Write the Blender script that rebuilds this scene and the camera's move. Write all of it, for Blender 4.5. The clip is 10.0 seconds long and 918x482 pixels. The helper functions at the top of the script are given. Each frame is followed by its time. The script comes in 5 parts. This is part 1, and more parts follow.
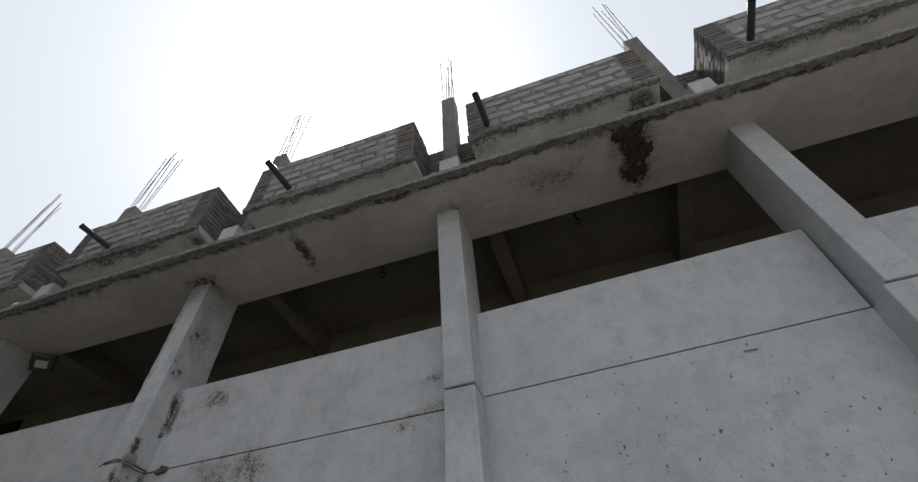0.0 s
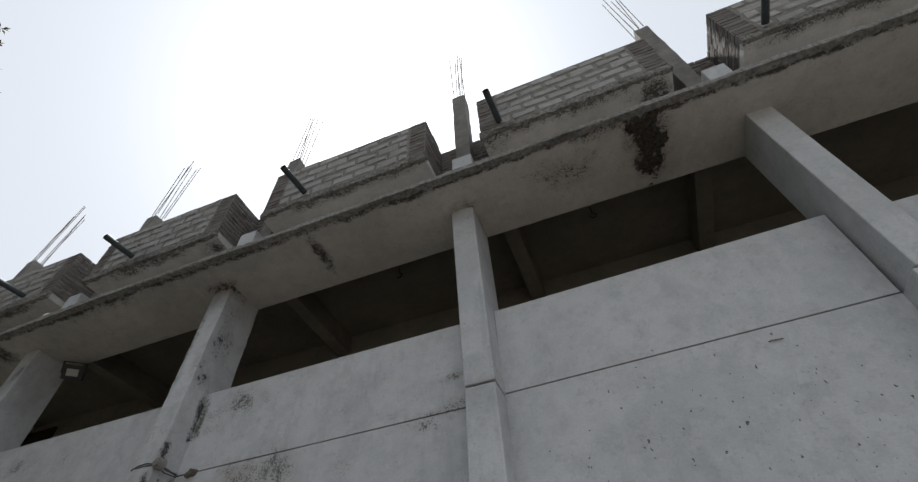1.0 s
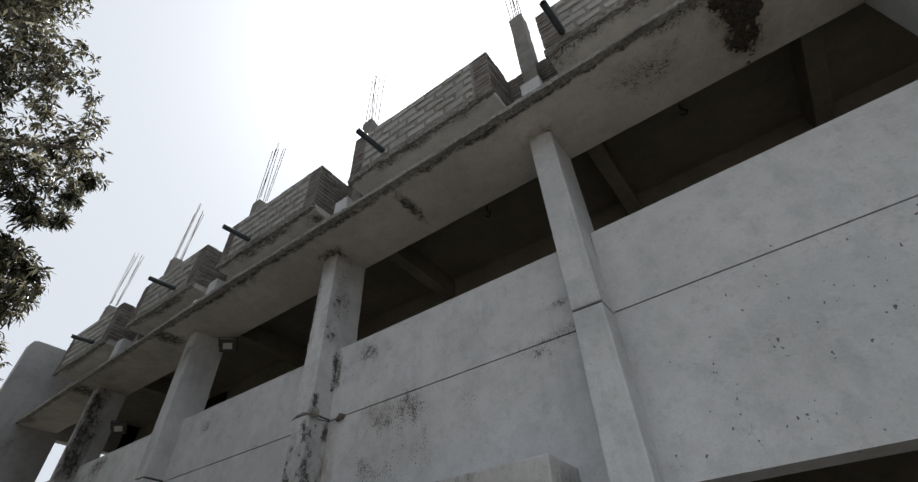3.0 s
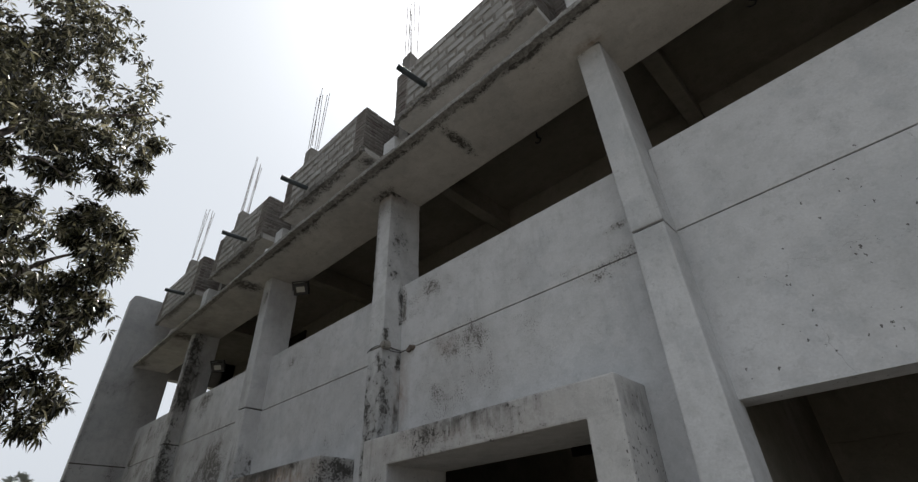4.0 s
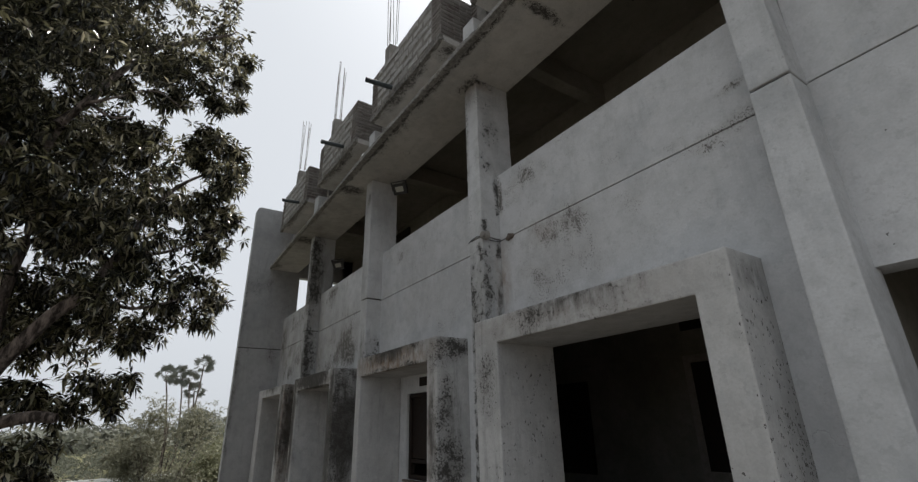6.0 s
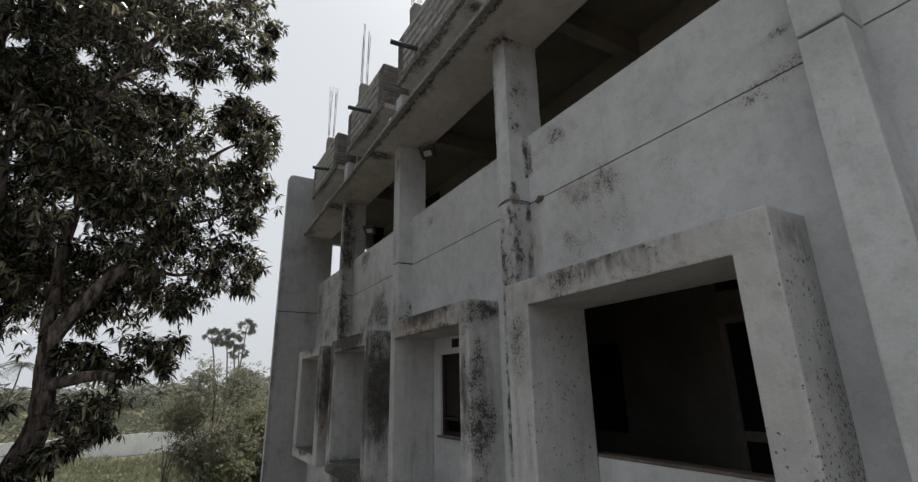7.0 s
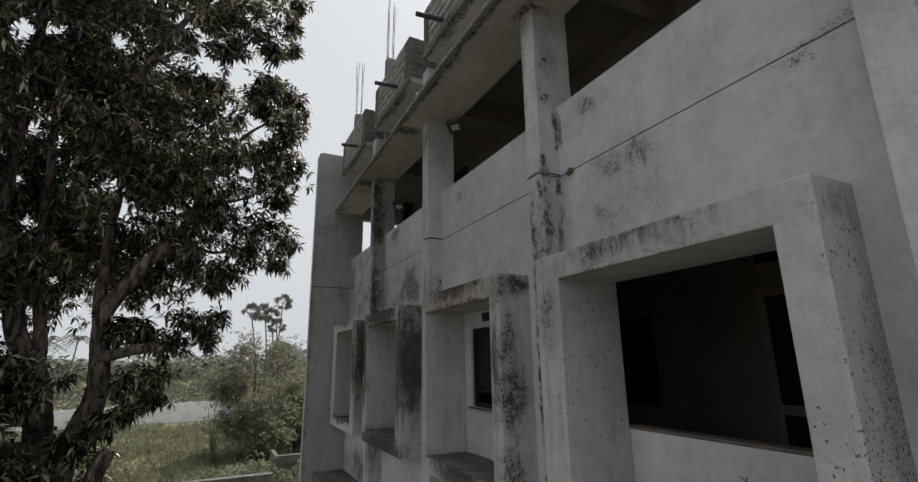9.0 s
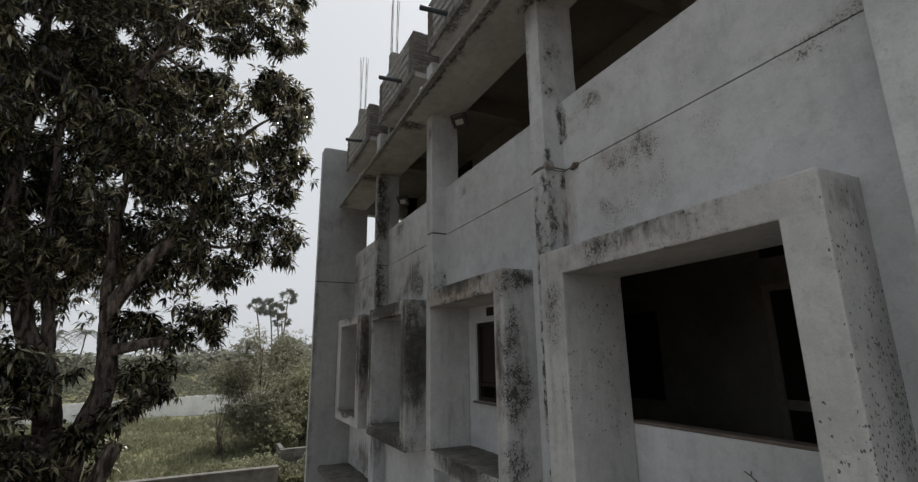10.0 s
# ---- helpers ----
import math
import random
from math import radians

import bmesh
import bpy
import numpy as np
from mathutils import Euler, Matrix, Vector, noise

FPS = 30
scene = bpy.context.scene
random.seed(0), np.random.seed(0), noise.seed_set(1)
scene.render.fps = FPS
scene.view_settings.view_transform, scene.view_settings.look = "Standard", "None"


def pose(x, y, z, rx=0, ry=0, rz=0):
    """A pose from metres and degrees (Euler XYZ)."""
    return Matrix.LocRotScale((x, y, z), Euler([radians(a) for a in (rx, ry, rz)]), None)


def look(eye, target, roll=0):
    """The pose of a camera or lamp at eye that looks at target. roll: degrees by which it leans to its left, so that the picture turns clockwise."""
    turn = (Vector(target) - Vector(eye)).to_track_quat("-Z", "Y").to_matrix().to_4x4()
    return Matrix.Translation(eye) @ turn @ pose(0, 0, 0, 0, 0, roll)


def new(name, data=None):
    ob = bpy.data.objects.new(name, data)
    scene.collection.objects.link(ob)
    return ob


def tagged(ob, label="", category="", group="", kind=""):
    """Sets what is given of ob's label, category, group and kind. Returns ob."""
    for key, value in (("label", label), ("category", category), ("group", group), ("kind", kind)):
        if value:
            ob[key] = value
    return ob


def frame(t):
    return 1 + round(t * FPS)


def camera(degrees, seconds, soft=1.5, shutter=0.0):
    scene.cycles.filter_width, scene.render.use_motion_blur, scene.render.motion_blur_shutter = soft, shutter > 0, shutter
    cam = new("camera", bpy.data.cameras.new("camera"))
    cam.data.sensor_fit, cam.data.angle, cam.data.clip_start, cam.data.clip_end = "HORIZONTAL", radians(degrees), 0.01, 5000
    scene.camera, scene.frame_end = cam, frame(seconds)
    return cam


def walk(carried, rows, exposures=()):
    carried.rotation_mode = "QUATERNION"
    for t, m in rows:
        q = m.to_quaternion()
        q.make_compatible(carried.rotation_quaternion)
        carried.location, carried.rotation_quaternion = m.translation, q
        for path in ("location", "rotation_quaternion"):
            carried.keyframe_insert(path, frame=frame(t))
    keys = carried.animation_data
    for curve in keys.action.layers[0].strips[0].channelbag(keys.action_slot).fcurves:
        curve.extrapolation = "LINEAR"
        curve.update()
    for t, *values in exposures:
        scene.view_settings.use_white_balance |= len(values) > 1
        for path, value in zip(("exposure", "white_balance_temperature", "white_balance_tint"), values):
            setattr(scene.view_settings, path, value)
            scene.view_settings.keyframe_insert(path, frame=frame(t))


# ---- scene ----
H = 4.4  # height of the lens above the ground
cam = camera(87.44, 10.0, 1.35)
PATH = [
    (0.0, pose(0, 0, H, 138.83, 2.29, 18.60)),
    (0.5, pose(0, 0, H, 138.79, 2.21, 19.54)),
    (1.0, pose(0, 0, H, 138.71, 2.19, 21.29)),
    (1.5, pose(0, 0, H, 138.11, 2.21, 23.82)),
    (2.0, pose(0, 0, H, 136.76, 2.18, 27.53)),
    (2.5, pose(0, 0, H, 134.72, 2.16, 31.70)),
    (4.0, pose(0, 0, H, 123.88, 1.87, 43.89)),
    (4.5, pose(0, 0, H, 120.12, 1.74, 47.39)),
    (5.0, pose(0, 0, H, 116.48, 1.48, 51.10)),
    (5.5, pose(0, 0, H, 113.67, 1.36, 53.87)),
    (7.0, pose(0, 0, H, 106.88, 1.06, 59.83)),
    (7.5, pose(0, 0, H, 105.56, 0.99, 61.15)),
    (8.0, pose(0, 0, H, 104.79, 0.94, 62.13)),
    (8.5, pose(0, 0, H, 104.25, 0.91, 62.72)),
    (9.0, pose(0, 0, H, 103.92, 0.91, 63.40)),
    (9.5, pose(0, 0, H, 103.55, 0.90, 63.81)),
    (10.0, pose(0, 0, H, 103.31, 0.83, 63.90)),
]
EXPOSURES = [(0.0, -0.07, 6200, 10), (2.5, -0.07, 6250, 10), (5.0, -0.12, 6350, 10), (7.5, -0.15, 6450, 10), (10.0, -0.18, 6500, 10)]
walk(cam, PATH, EXPOSURES)

# ---- light: a hazy bright sky with the sun veiled behind the roof ----
SUN_AZ, SUN_EL = 38.0, 62.0  # degrees to the left of +y, degrees up
world = bpy.data.worlds.new("hazy_sky")
scene.world = world
world.use_nodes = True
wn = world.node_tree
wn.nodes.clear()
sky = wn.nodes.new("ShaderNodeTexSky")
sky.sky_type = "NISHITA"
sky.sun_disc = False
sky.sun_elevation = radians(SUN_EL)
sky.sun_rotation = radians(-SUN_AZ)
sky.air_density, sky.dust_density, sky.ozone_density = 1.0, 7.0, 1.0
pale = wn.nodes.new("ShaderNodeHueSaturation")
pale.inputs["Saturation"].default_value = 0.22
back = wn.nodes.new("ShaderNodeBackground")
back.inputs["Strength"].default_value = 0.11
wout = wn.nodes.new("ShaderNodeOutputWorld")
veil = wn.nodes.new("ShaderNodeMix")
veil.data_type, veil.blend_type = "RGBA", "MIX"
veil.inputs["Factor"].default_value = 0.8
veil.inputs[7].default_value = (7.7, 8.05, 8.45, 1.0)  # even cloud veil
wn.links.new(sky.outputs[0], pale.inputs["Color"])
wn.links.new(pale.outputs[0], veil.inputs[6])
wn.links.new(veil.outputs[2], back.inputs["Color"])
wn.links.new(back.outputs[0], wout.inputs["Surface"])

sun = new("sun", bpy.data.lights.new("sun", "SUN"))
sun.data.energy, sun.data.angle, sun.data.color = 4.8, radians(4), (1.0, 0.95, 0.88)
sun.matrix_world = look((0, 0, 30), (0.616 * 14, -0.788 * 14, 30 - 14 * math.tan(radians(SUN_EL))))


# ---- materials ----
class Nodes:
    """A short hand for node trees."""

    def __init__(self, name):
        self.mat = bpy.data.materials.new(name)
        self.mat.use_nodes = True
        self.nt = self.mat.node_tree
        self.bsdf = self.nt.nodes["Principled BSDF"]
        geo = self.nt.nodes.new("ShaderNodeNewGeometry")
        self.ragged = None
        self.pos, self.island = geo.outputs["Position"], geo.outputs["Random Per Island"]

    def put(self, kind, **values):
        n = self.nt.nodes.new(kind)
        for k, v in values.items():
            setattr(n, k, v)
        return n

    def join(self, value, socket):
        if isinstance(value, bpy.types.NodeSocket):
            self.nt.links.new(value, socket)
        else:
            socket.default_value = value

    def math(self, op, a, b=0.0, clamp=False):
        n = self.put("ShaderNodeMath", operation=op, use_clamp=clamp)
        self.join(a, n.inputs[0]), self.join(b, n.inputs[1])
        return n.outputs[0]

    def vec(self, op, a, b):
        n = self.put("ShaderNodeVectorMath", operation=op)
        self.join(a, n.inputs[0]), self.join(b, n.inputs[1])
        return n.outputs["Value"] if op == "LENGTH" else n.outputs[0]

    def noise(self, scale, detail=5.0, rough=0.6, vector=None, stretch=None):
        n = self.put("ShaderNodeTexNoise")
        v = self.pos if vector is None else vector
        if stretch:
            v = self.vec("MULTIPLY", v, stretch)
        self.join(v, n.inputs["Vector"])
        n.inputs["Scale"].default_value, n.inputs["Detail"].default_value, n.inputs["Roughness"].default_value = scale, detail, rough
        return n.outputs["Fac"]

    def ramp(self, value, lo, hi, a=0.0, b=1.0):
        n = self.put("ShaderNodeMapRange", clamp=True)
        self.join(value, n.inputs["Value"])
        for key, v in (("From Min", lo), ("From Max", hi), ("To Min", a), ("To Max", b)):
            n.inputs[key].default_value = v
        return n.outputs["Result"]

    def mix(self, fac, a, b):
        n = self.put("ShaderNodeMix", data_type="RGBA")
        self.join(fac, n.inputs["Factor"])
        for v, sock in ((a, n.inputs[6]), (b, n.inputs[7])):
            self.join(v if isinstance(v, bpy.types.NodeSocket) else (*v, 1.0), sock)
        return n.outputs[2]

    def bump(self, height, strength=0.3, distance=0.01):
        n = self.put("ShaderNodeBump")
        n.inputs["Strength"].default_value, n.inputs["Distance"].default_value = strength, distance
        self.join(height, n.inputs["Height"])
        self.nt.links.new(n.outputs[0], self.bsdf.inputs["Normal"])

    def warped(self):
        """Position with a ragged shift, so that stains have torn outlines."""
        if self.ragged is None:
            n = self.put("ShaderNodeTexNoise")
            self.join(self.pos, n.inputs["Vector"])
            n.inputs["Scale"].default_value, n.inputs["Detail"].default_value, n.inputs["Roughness"].default_value = 3.0, 7.0, 0.62
            shift = self.vec("MULTIPLY", self.vec("SUBTRACT", n.outputs["Color"], (0.5, 0.5, 0.5)), (0.3, 0.2, 0.42))
            self.ragged = self.vec("ADD", self.pos, shift)
        return self.ragged

    def spots(self, places, ragged=True):
        """A soft mask round each place: (x, y, z, rx, ry, rz, strength)."""
        total = None
        for x, y, z, rx, ry, rz, k in places:
            d = self.vec("SUBTRACT", self.warped() if ragged else self.pos, (x, y, z + H))
            d = self.vec("MULTIPLY", d, (1 / rx, 1 / ry, 1 / rz))
            m = self.ramp(self.vec("LENGTH", d, (0, 0, 0)), 1.0, 0.0, 0.0, k)
            total = m if total is None else self.math("MAXIMUM", total, m)
        return total

    def done(self, colour, rough=0.85, metal=0.0, spec=0.3):
        self.join(colour if isinstance(colour, bpy.types.NodeSocket) else (*colour, 1.0), self.bsdf.inputs["Base Color"])
        self.join(rough, self.bsdf.inputs["Roughness"])
        self.bsdf.inputs["Metallic"].default_value = metal
        self.bsdf.inputs["Specular IOR Level"].default_value = spec
        return self.mat


def plaster(name, light, worn, dirt=(0.045, 0.043, 0.04), streak=0.25, mould=(), rust=(), pits=(), drips=(), grime=0.12, darker=(), grain=60.0):
    """Weathered lime-washed plaster: blotches, rain streaks, mould and pits at given places."""
    n = Nodes(name)
    big = n.noise(0.9, 6, 0.62)
    mid = n.noise(6.0, 8, 0.68)
    fine = n.noise(60.0, 4, 0.6)
    col = n.mix(n.ramp(big, 0.36, 0.66), light, worn)
    col = n.mix(n.ramp(mid, 0.45, 0.72, 0.0, 0.5), col, tuple(0.74 * v for v in worn))
    drip = n.math("MULTIPLY", n.ramp(n.noise(2.2, 7, 0.7, stretch=(3.2, 3.2, 0.35)), 0.52, 0.74), n.ramp(n.noise(0.7, 3), 0.42, 0.62))
    col = n.mix(n.math("MULTIPLY", drip, streak), col, dirt)
    spatter = n.math("MULTIPLY", n.ramp(n.noise(26.0, 7, 0.78), 0.57, 0.66), n.ramp(n.noise(1.6, 5, 0.65), 0.47, 0.66))
    col = n.mix(n.math("MULTIPLY", spatter, grime * 3), col, dirt)
    flake = n.noise(11.0, 11, 0.7)
    col = n.mix(n.ramp(flake, 0.58, 0.61, 0.0, 0.22), col, tuple(0.6 * v for v in worn))
    col = n.mix(n.ramp(flake, 0.41, 0.38, 0.0, 0.2), col, tuple(min(1.0, 1.15 * v) for v in light))
    col = n.mix(n.ramp(fine, 0.4, 0.7, 0.0, 0.2), col, tuple(0.6 * v for v in worn))
    patch = n.noise(1.4, 9, 0.66, stretch=(1.0, 1.0, 0.8))
    col = n.mix(n.ramp(patch, 0.53, 0.55, 0.0, 0.16), col, tuple(k * v for k, v in zip((0.68, 0.72, 0.77), worn)))
    web = n.put("ShaderNodeTexVoronoi", feature="DISTANCE_TO_EDGE")
    bent = n.put("ShaderNodeTexNoise")
    n.join(n.pos, bent.inputs["Vector"])
    bent.inputs["Scale"].default_value, bent.inputs["Detail"].default_value = 4.0, 6.0
    n.join(n.vec("ADD", n.pos, n.vec("MULTIPLY", bent.outputs["Color"], (0.5, 0.5, 0.5))), web.inputs["Vector"])
    web.inputs["Scale"].default_value = 0.75
    crack = n.math("MULTIPLY", n.ramp(web.outputs["Distance"], 0.0006, 0.003, 0.5, 0.0), n.ramp(n.noise(1.1, 3), 0.58, 0.66))
    col = n.mix(crack, col, dirt)
    tear = n.noise(8.0, 10, 0.72, stretch=(1.3, 1.3, 0.7))
    if rust:
        m = n.math("MULTIPLY", n.spots(rust), n.ramp(tear, 0.3, 0.62))
        col = n.mix(m, col, (0.19, 0.125, 0.078))
    # broad soft patches mixed towards one darker grey-brown
    if darker:
        m = n.math("MULTIPLY", n.spots(darker), n.ramp(n.noise(1.9, 8, 0.66, stretch=(1.5, 1.5, 0.7)), 0.36, 0.62, 0.3, 1.0))
        col = n.mix(m, col, (0.17, 0.16, 0.146))
    if mould:
        soft = n.spots(mould)
        gate = n.ramp(soft, 0.04, 0.22)
        cloud, speck = n.noise(2.6, 10, 0.68), n.noise(grain, 8, 0.76)
        haze = n.ramp(n.math("ADD", n.math("MULTIPLY", soft, 0.5), cloud), 0.55, 0.98, 0.0, 0.5)
        col = n.mix(n.math("MULTIPLY", haze, gate), col, tuple(3.2 * v for v in dirt))
        total = n.math("ADD", n.math("MULTIPLY", soft, 0.34), n.math("MULTIPLY", n.math("SUBTRACT", cloud, 0.5), 0.6))
        total = n.math("ADD", total, n.math("ADD", n.math("MULTIPLY", n.math("SUBTRACT", tear, 0.5), 0.5), speck))
        peel = n.ramp(n.noise(15.0, 9, 0.72), 0.43, 0.5, 0.15, 1.0)
        col = n.mix(n.math("MULTIPLY", n.math("MULTIPLY", n.ramp(total, 0.685, 0.765, 0.0, 0.88), gate), peel), col, dirt)
    if drips:
        run = n.noise(1.0, 8, 0.72, stretch=(17.0, 17.0, 1.6))
        soft = n.spots(drips)
        m = n.ramp(n.math("ADD", n.math("MULTIPLY", soft, 0.6), n.math("ADD", n.math("MULTIPLY", run, 0.6), n.math("MULTIPLY", tear, 0.4))), 0.72, 1.0)
        col = n.mix(n.math("MULTIPLY", m, n.ramp(soft, 0.0, 0.3, 0.0, 0.85)), col, tuple(1.5 * v for v in dirt))
    height = n.math("ADD", n.math("MULTIPLY", mid, 0.7), n.math("MULTIPLY", fine, 0.25))
    if pits:
        v = n.put("ShaderNodeTexVoronoi")
        wob = n.put("ShaderNodeTexNoise")
        n.join(n.pos, wob.inputs["Vector"])
        wob.inputs["Scale"].default_value = 45.0
        n.join(n.vec("MULTIPLY", n.vec("ADD", n.pos, n.vec("MULTIPLY", wob.outputs["Color"], (0.03, 0.03, 0.036))), (1.0, 1.0, 0.62)), v.inputs["Vector"])
        v.inputs["Scale"].default_value = 62.0
        pick = n.put("ShaderNodeSeparateColor")
        n.join(v.outputs["Color"], pick.inputs[0])
        near = n.math("LESS_THAN", v.outputs["Distance"], n.math("MULTIPLY", n.math("POWER", pick.outputs[0], 1.5), 0.5))
        rare = n.math("LESS_THAN", pick.outputs[1], n.math("MULTIPLY", n.spots(pits, False), n.ramp(n.noise(3.0, 4), 0.35, 0.6, 0.25, 1.0)))
        m = n.math("MULTIPLY", near, rare)
        col = n.mix(n.math("MULTIPLY", m, 0.85), col, (0.07, 0.066, 0.06))
        height = n.math("SUBTRACT", height, n.math("MULTIPLY", m, 0.6))
    height = n.math("SUBTRACT", height, n.math("MULTIPLY", crack, 0.5))
    n.bump(height, 0.45, 0.012)
    return n.done(col, n.ramp(mid, 0.3, 0.7, 0.75, 0.95), spec=0.2)


def rough_stone(name, a, b, scale=9.0, dark=(0.05, 0.048, 0.045), random_amount=0.0, stain=0.4):
    """Cement, brick or block with grain and dirt; pieces may differ."""
    n = Nodes(name)
    mid, fine = n.noise(scale, 8, 0.7), n.noise(scale * 9, 4, 0.65)
    col = n.mix(n.ramp(mid, 0.35, 0.68), a, b)
    col = n.mix(n.math("MULTIPLY", n.ramp(n.noise(1.7, 8, 0.7), 0.48, 0.72), stain), col, dark)
    if random_amount:
        info = n.put("ShaderNodeObjectInfo")
        col = n.mix(n.ramp(info.outputs["Random"], 0.0, 1.0, 0.0, random_amount), col, tuple(0.42 * v for v in a))
    n.bump(n.math("ADD", mid, n.math("MULTIPLY", fine, 0.5)), 0.6, 0.012)
    return n.done(col, 0.93, spec=0.15)


def brick_material(name):
    """Dull brick with cement smeared over it."""
    n = Nodes(name)
    mid, fine = n.noise(15.0, 8, 0.7), n.noise(90.0, 4, 0.65)
    col = n.mix(n.ramp(mid, 0.35, 0.68), (0.135, 0.106, 0.096), (0.1, 0.086, 0.08))
    info = n.put("ShaderNodeObjectInfo")
    col = n.mix(n.ramp(info.outputs["Random"], 0.0, 1.0, 0.0, 0.6), col, (0.085, 0.075, 0.07))
    col = n.mix(n.ramp(n.noise(4.0, 9, 0.74), 0.4, 0.52, 0.0, 0.9), col, (0.16, 0.15, 0.14))
    n.bump(n.math("ADD", mid, n.math("MULTIPLY", fine, 0.5)), 0.7, 0.014)
    return n.done(col, 0.94, spec=0.12)


def plain(name, a, b, rough=0.5, metal=0.0, scale=14.0, spec=0.4, bump=0.2):
    n = Nodes(name)
    f = n.noise(scale, 6, 0.65)
    n.bump(f, bump, 0.004)
    return n.done(n.mix(n.ramp(f, 0.35, 0.68), a, b), n.ramp(f, 0.3, 0.7, max(rough - 0.1, 0.05), min(rough + 0.12, 1.0)), metal, spec)


def foliage(name, a, b, c, rough=0.42, through_light=0.25, gloss=0.45, dark=0.1):
    """Leaves: three tones, picked leaf by leaf."""
    n = Nodes(name)
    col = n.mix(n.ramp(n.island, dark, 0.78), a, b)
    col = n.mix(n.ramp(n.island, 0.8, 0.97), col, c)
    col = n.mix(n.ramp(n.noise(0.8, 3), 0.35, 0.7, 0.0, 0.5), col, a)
    n.bsdf.inputs["Transmission Weight"].default_value = 0.0
    n.done(col, rough, spec=gloss)
    tr = n.put("ShaderNodeBsdfTranslucent")
    n.join(n.mix(0.12, col, c), tr.inputs["Color"])
    mixer = n.put("ShaderNodeMixShader")
    mixer.inputs[0].default_value = through_light
    n.join(n.bsdf.outputs[0], mixer.inputs[1]), n.join(tr.outputs[0], mixer.inputs[2])
    n.join(mixer.outputs[0], n.nt.nodes["Material Output"].inputs["Surface"])
    return n.mat


WALL = plaster(
    "limewashed_wall", (0.55, 0.562, 0.575), (0.455, 0.466, 0.474), dirt=(0.085, 0.08, 0.073), streak=0.22, grime=0.16,
    darker=[(-5.6, 3.2, 1.7, 1.8, 0.6, 1.2, 0.36), (-9.6, 3.2, 1.4, 3.0, 0.8, 1.4, 0.75), (-12.2, 3.2, 1.9, 2.2, 0.8, 1.6, 0.75), (-3.0, 3.2, 1.45, 1.1, 0.5, 0.6, 0.35), (-5.9, 3.2, 1.0, 1.2, 0.5, 0.4, 0.3)],
    mould=[(-3.06, 3.2, 1.74, 0.6, 0.4, 0.28, 0.85), (-2.72, 3.2, 1.42, 0.8, 0.4, 0.45, 0.42), (-3.3, 3.2, 1.3, 0.6, 0.4, 0.5, 0.42), (-5.6, 3.2, 2.3, 1.5, 0.4, 0.6, 0.26), (-2.1, 3.2, 1.75, 0.6, 0.4, 0.25, 0.24), (-6.0, 3.2, 1.93, 8.0, 0.4, 0.06, 0.3), (-6.5, 3.2, 2.74, 7.0, 0.4, 0.1, 0.38), (-1.25, 3.2, 1.93, 0.8, 0.4, 0.1, 0.55),
           (-3.35, 3.2, 2.52, 0.45, 0.4, 0.26, 0.9), (-8.6, 3.2, 1.5, 1.6, 0.4, 1.0, 0.55), (-11.5, 3.2, 1.6, 1.5, 0.4, 1.0, 0.65), (-11.5, 3.2, 2.45, 1.4, 0.4, 0.5, 0.75), (-3.6, 3.2, 2.4, 0.5, 0.4, 0.4, 0.36), (-3.86, 3.2, 2.45, 0.08, 0.4, 0.4, 1.1), (-1.2, 3.2, 2.27, 0.22, 0.3, 0.08, 0.85),
           (-1.45, 3.2, 1.85, 0.3, 0.3, 0.12, 0.65), (-8.3, 3.2, 1.3, 0.8, 0.4, 0.6, 1.15), (-9.4, 3.2, 2.5, 0.7, 0.4, 0.35, 0.9),
           (-6.3, 3.2, 2.45, 0.9, 0.4, 0.3, 0.4), (-11.2, 3.2, 2.4, 1.2, 0.4, 0.5, 0.7), (-2.3, 3.2, 2.2, 1.0, 0.4, 0.5, 0.18),
           (-11.5, 3.2, -2.4, 1.8, 0.5, 0.5, 0.8), (-8.9, 3.2, 1.2, 1.2, 0.4, 0.5, 0.8), (-12.0, 3.2, 1.3, 1.0, 0.4, 0.6, 0.75), (-12.7, 3.2, 2.0, 0.3, 0.4, 0.7, 0.9), (-5.2, 3.2, 1.2, 1.2, 0.4, 0.4, 0.3), (-2.0, 3.2, 1.6, 0.9, 0.4, 0.5, 0.16)],
    rust=[(-3.84, 3.2, 1.5, 0.14, 0.4, 0.5, 0.75), (-3.2, 3.2, 1.8, 0.3, 0.3, 0.15, 0.5)],
    drips=[(-2.2, 3.2, 1.9, 0.9, 0.4, 0.4, 0.2), (-5.5, 3.2, 2.65, 1.4, 0.4, 0.25, 0.25), (-8.6, 3.2, 2.6, 1.4, 0.4, 0.35, 0.5), (-8.5, 3.2, 1.4, 1.2, 0.4, 0.8, 0.55),
           (-11.4, 3.2, 1.5, 1.3, 0.4, 0.7, 0.45), (-3.7, 3.2, 1.3, 0.25, 0.4, 0.7, 0.4), (-11.6, 3.2, -2.2, 1.4, 0.4, 0.8, 0.8), (-1.1, 3.2, 1.6, 0.5, 0.4, 0.6, 0.4)],
    pits=[(0.6, 3.2, 1.45, 1.3, 0.4, 0.66, 0.2), (1.2, 3.2, 0.95, 1.3, 0.4, 0.5, 0.24), (-0.2, 3.2, 0.9, 0.8, 0.4, 0.3, 0.15)])
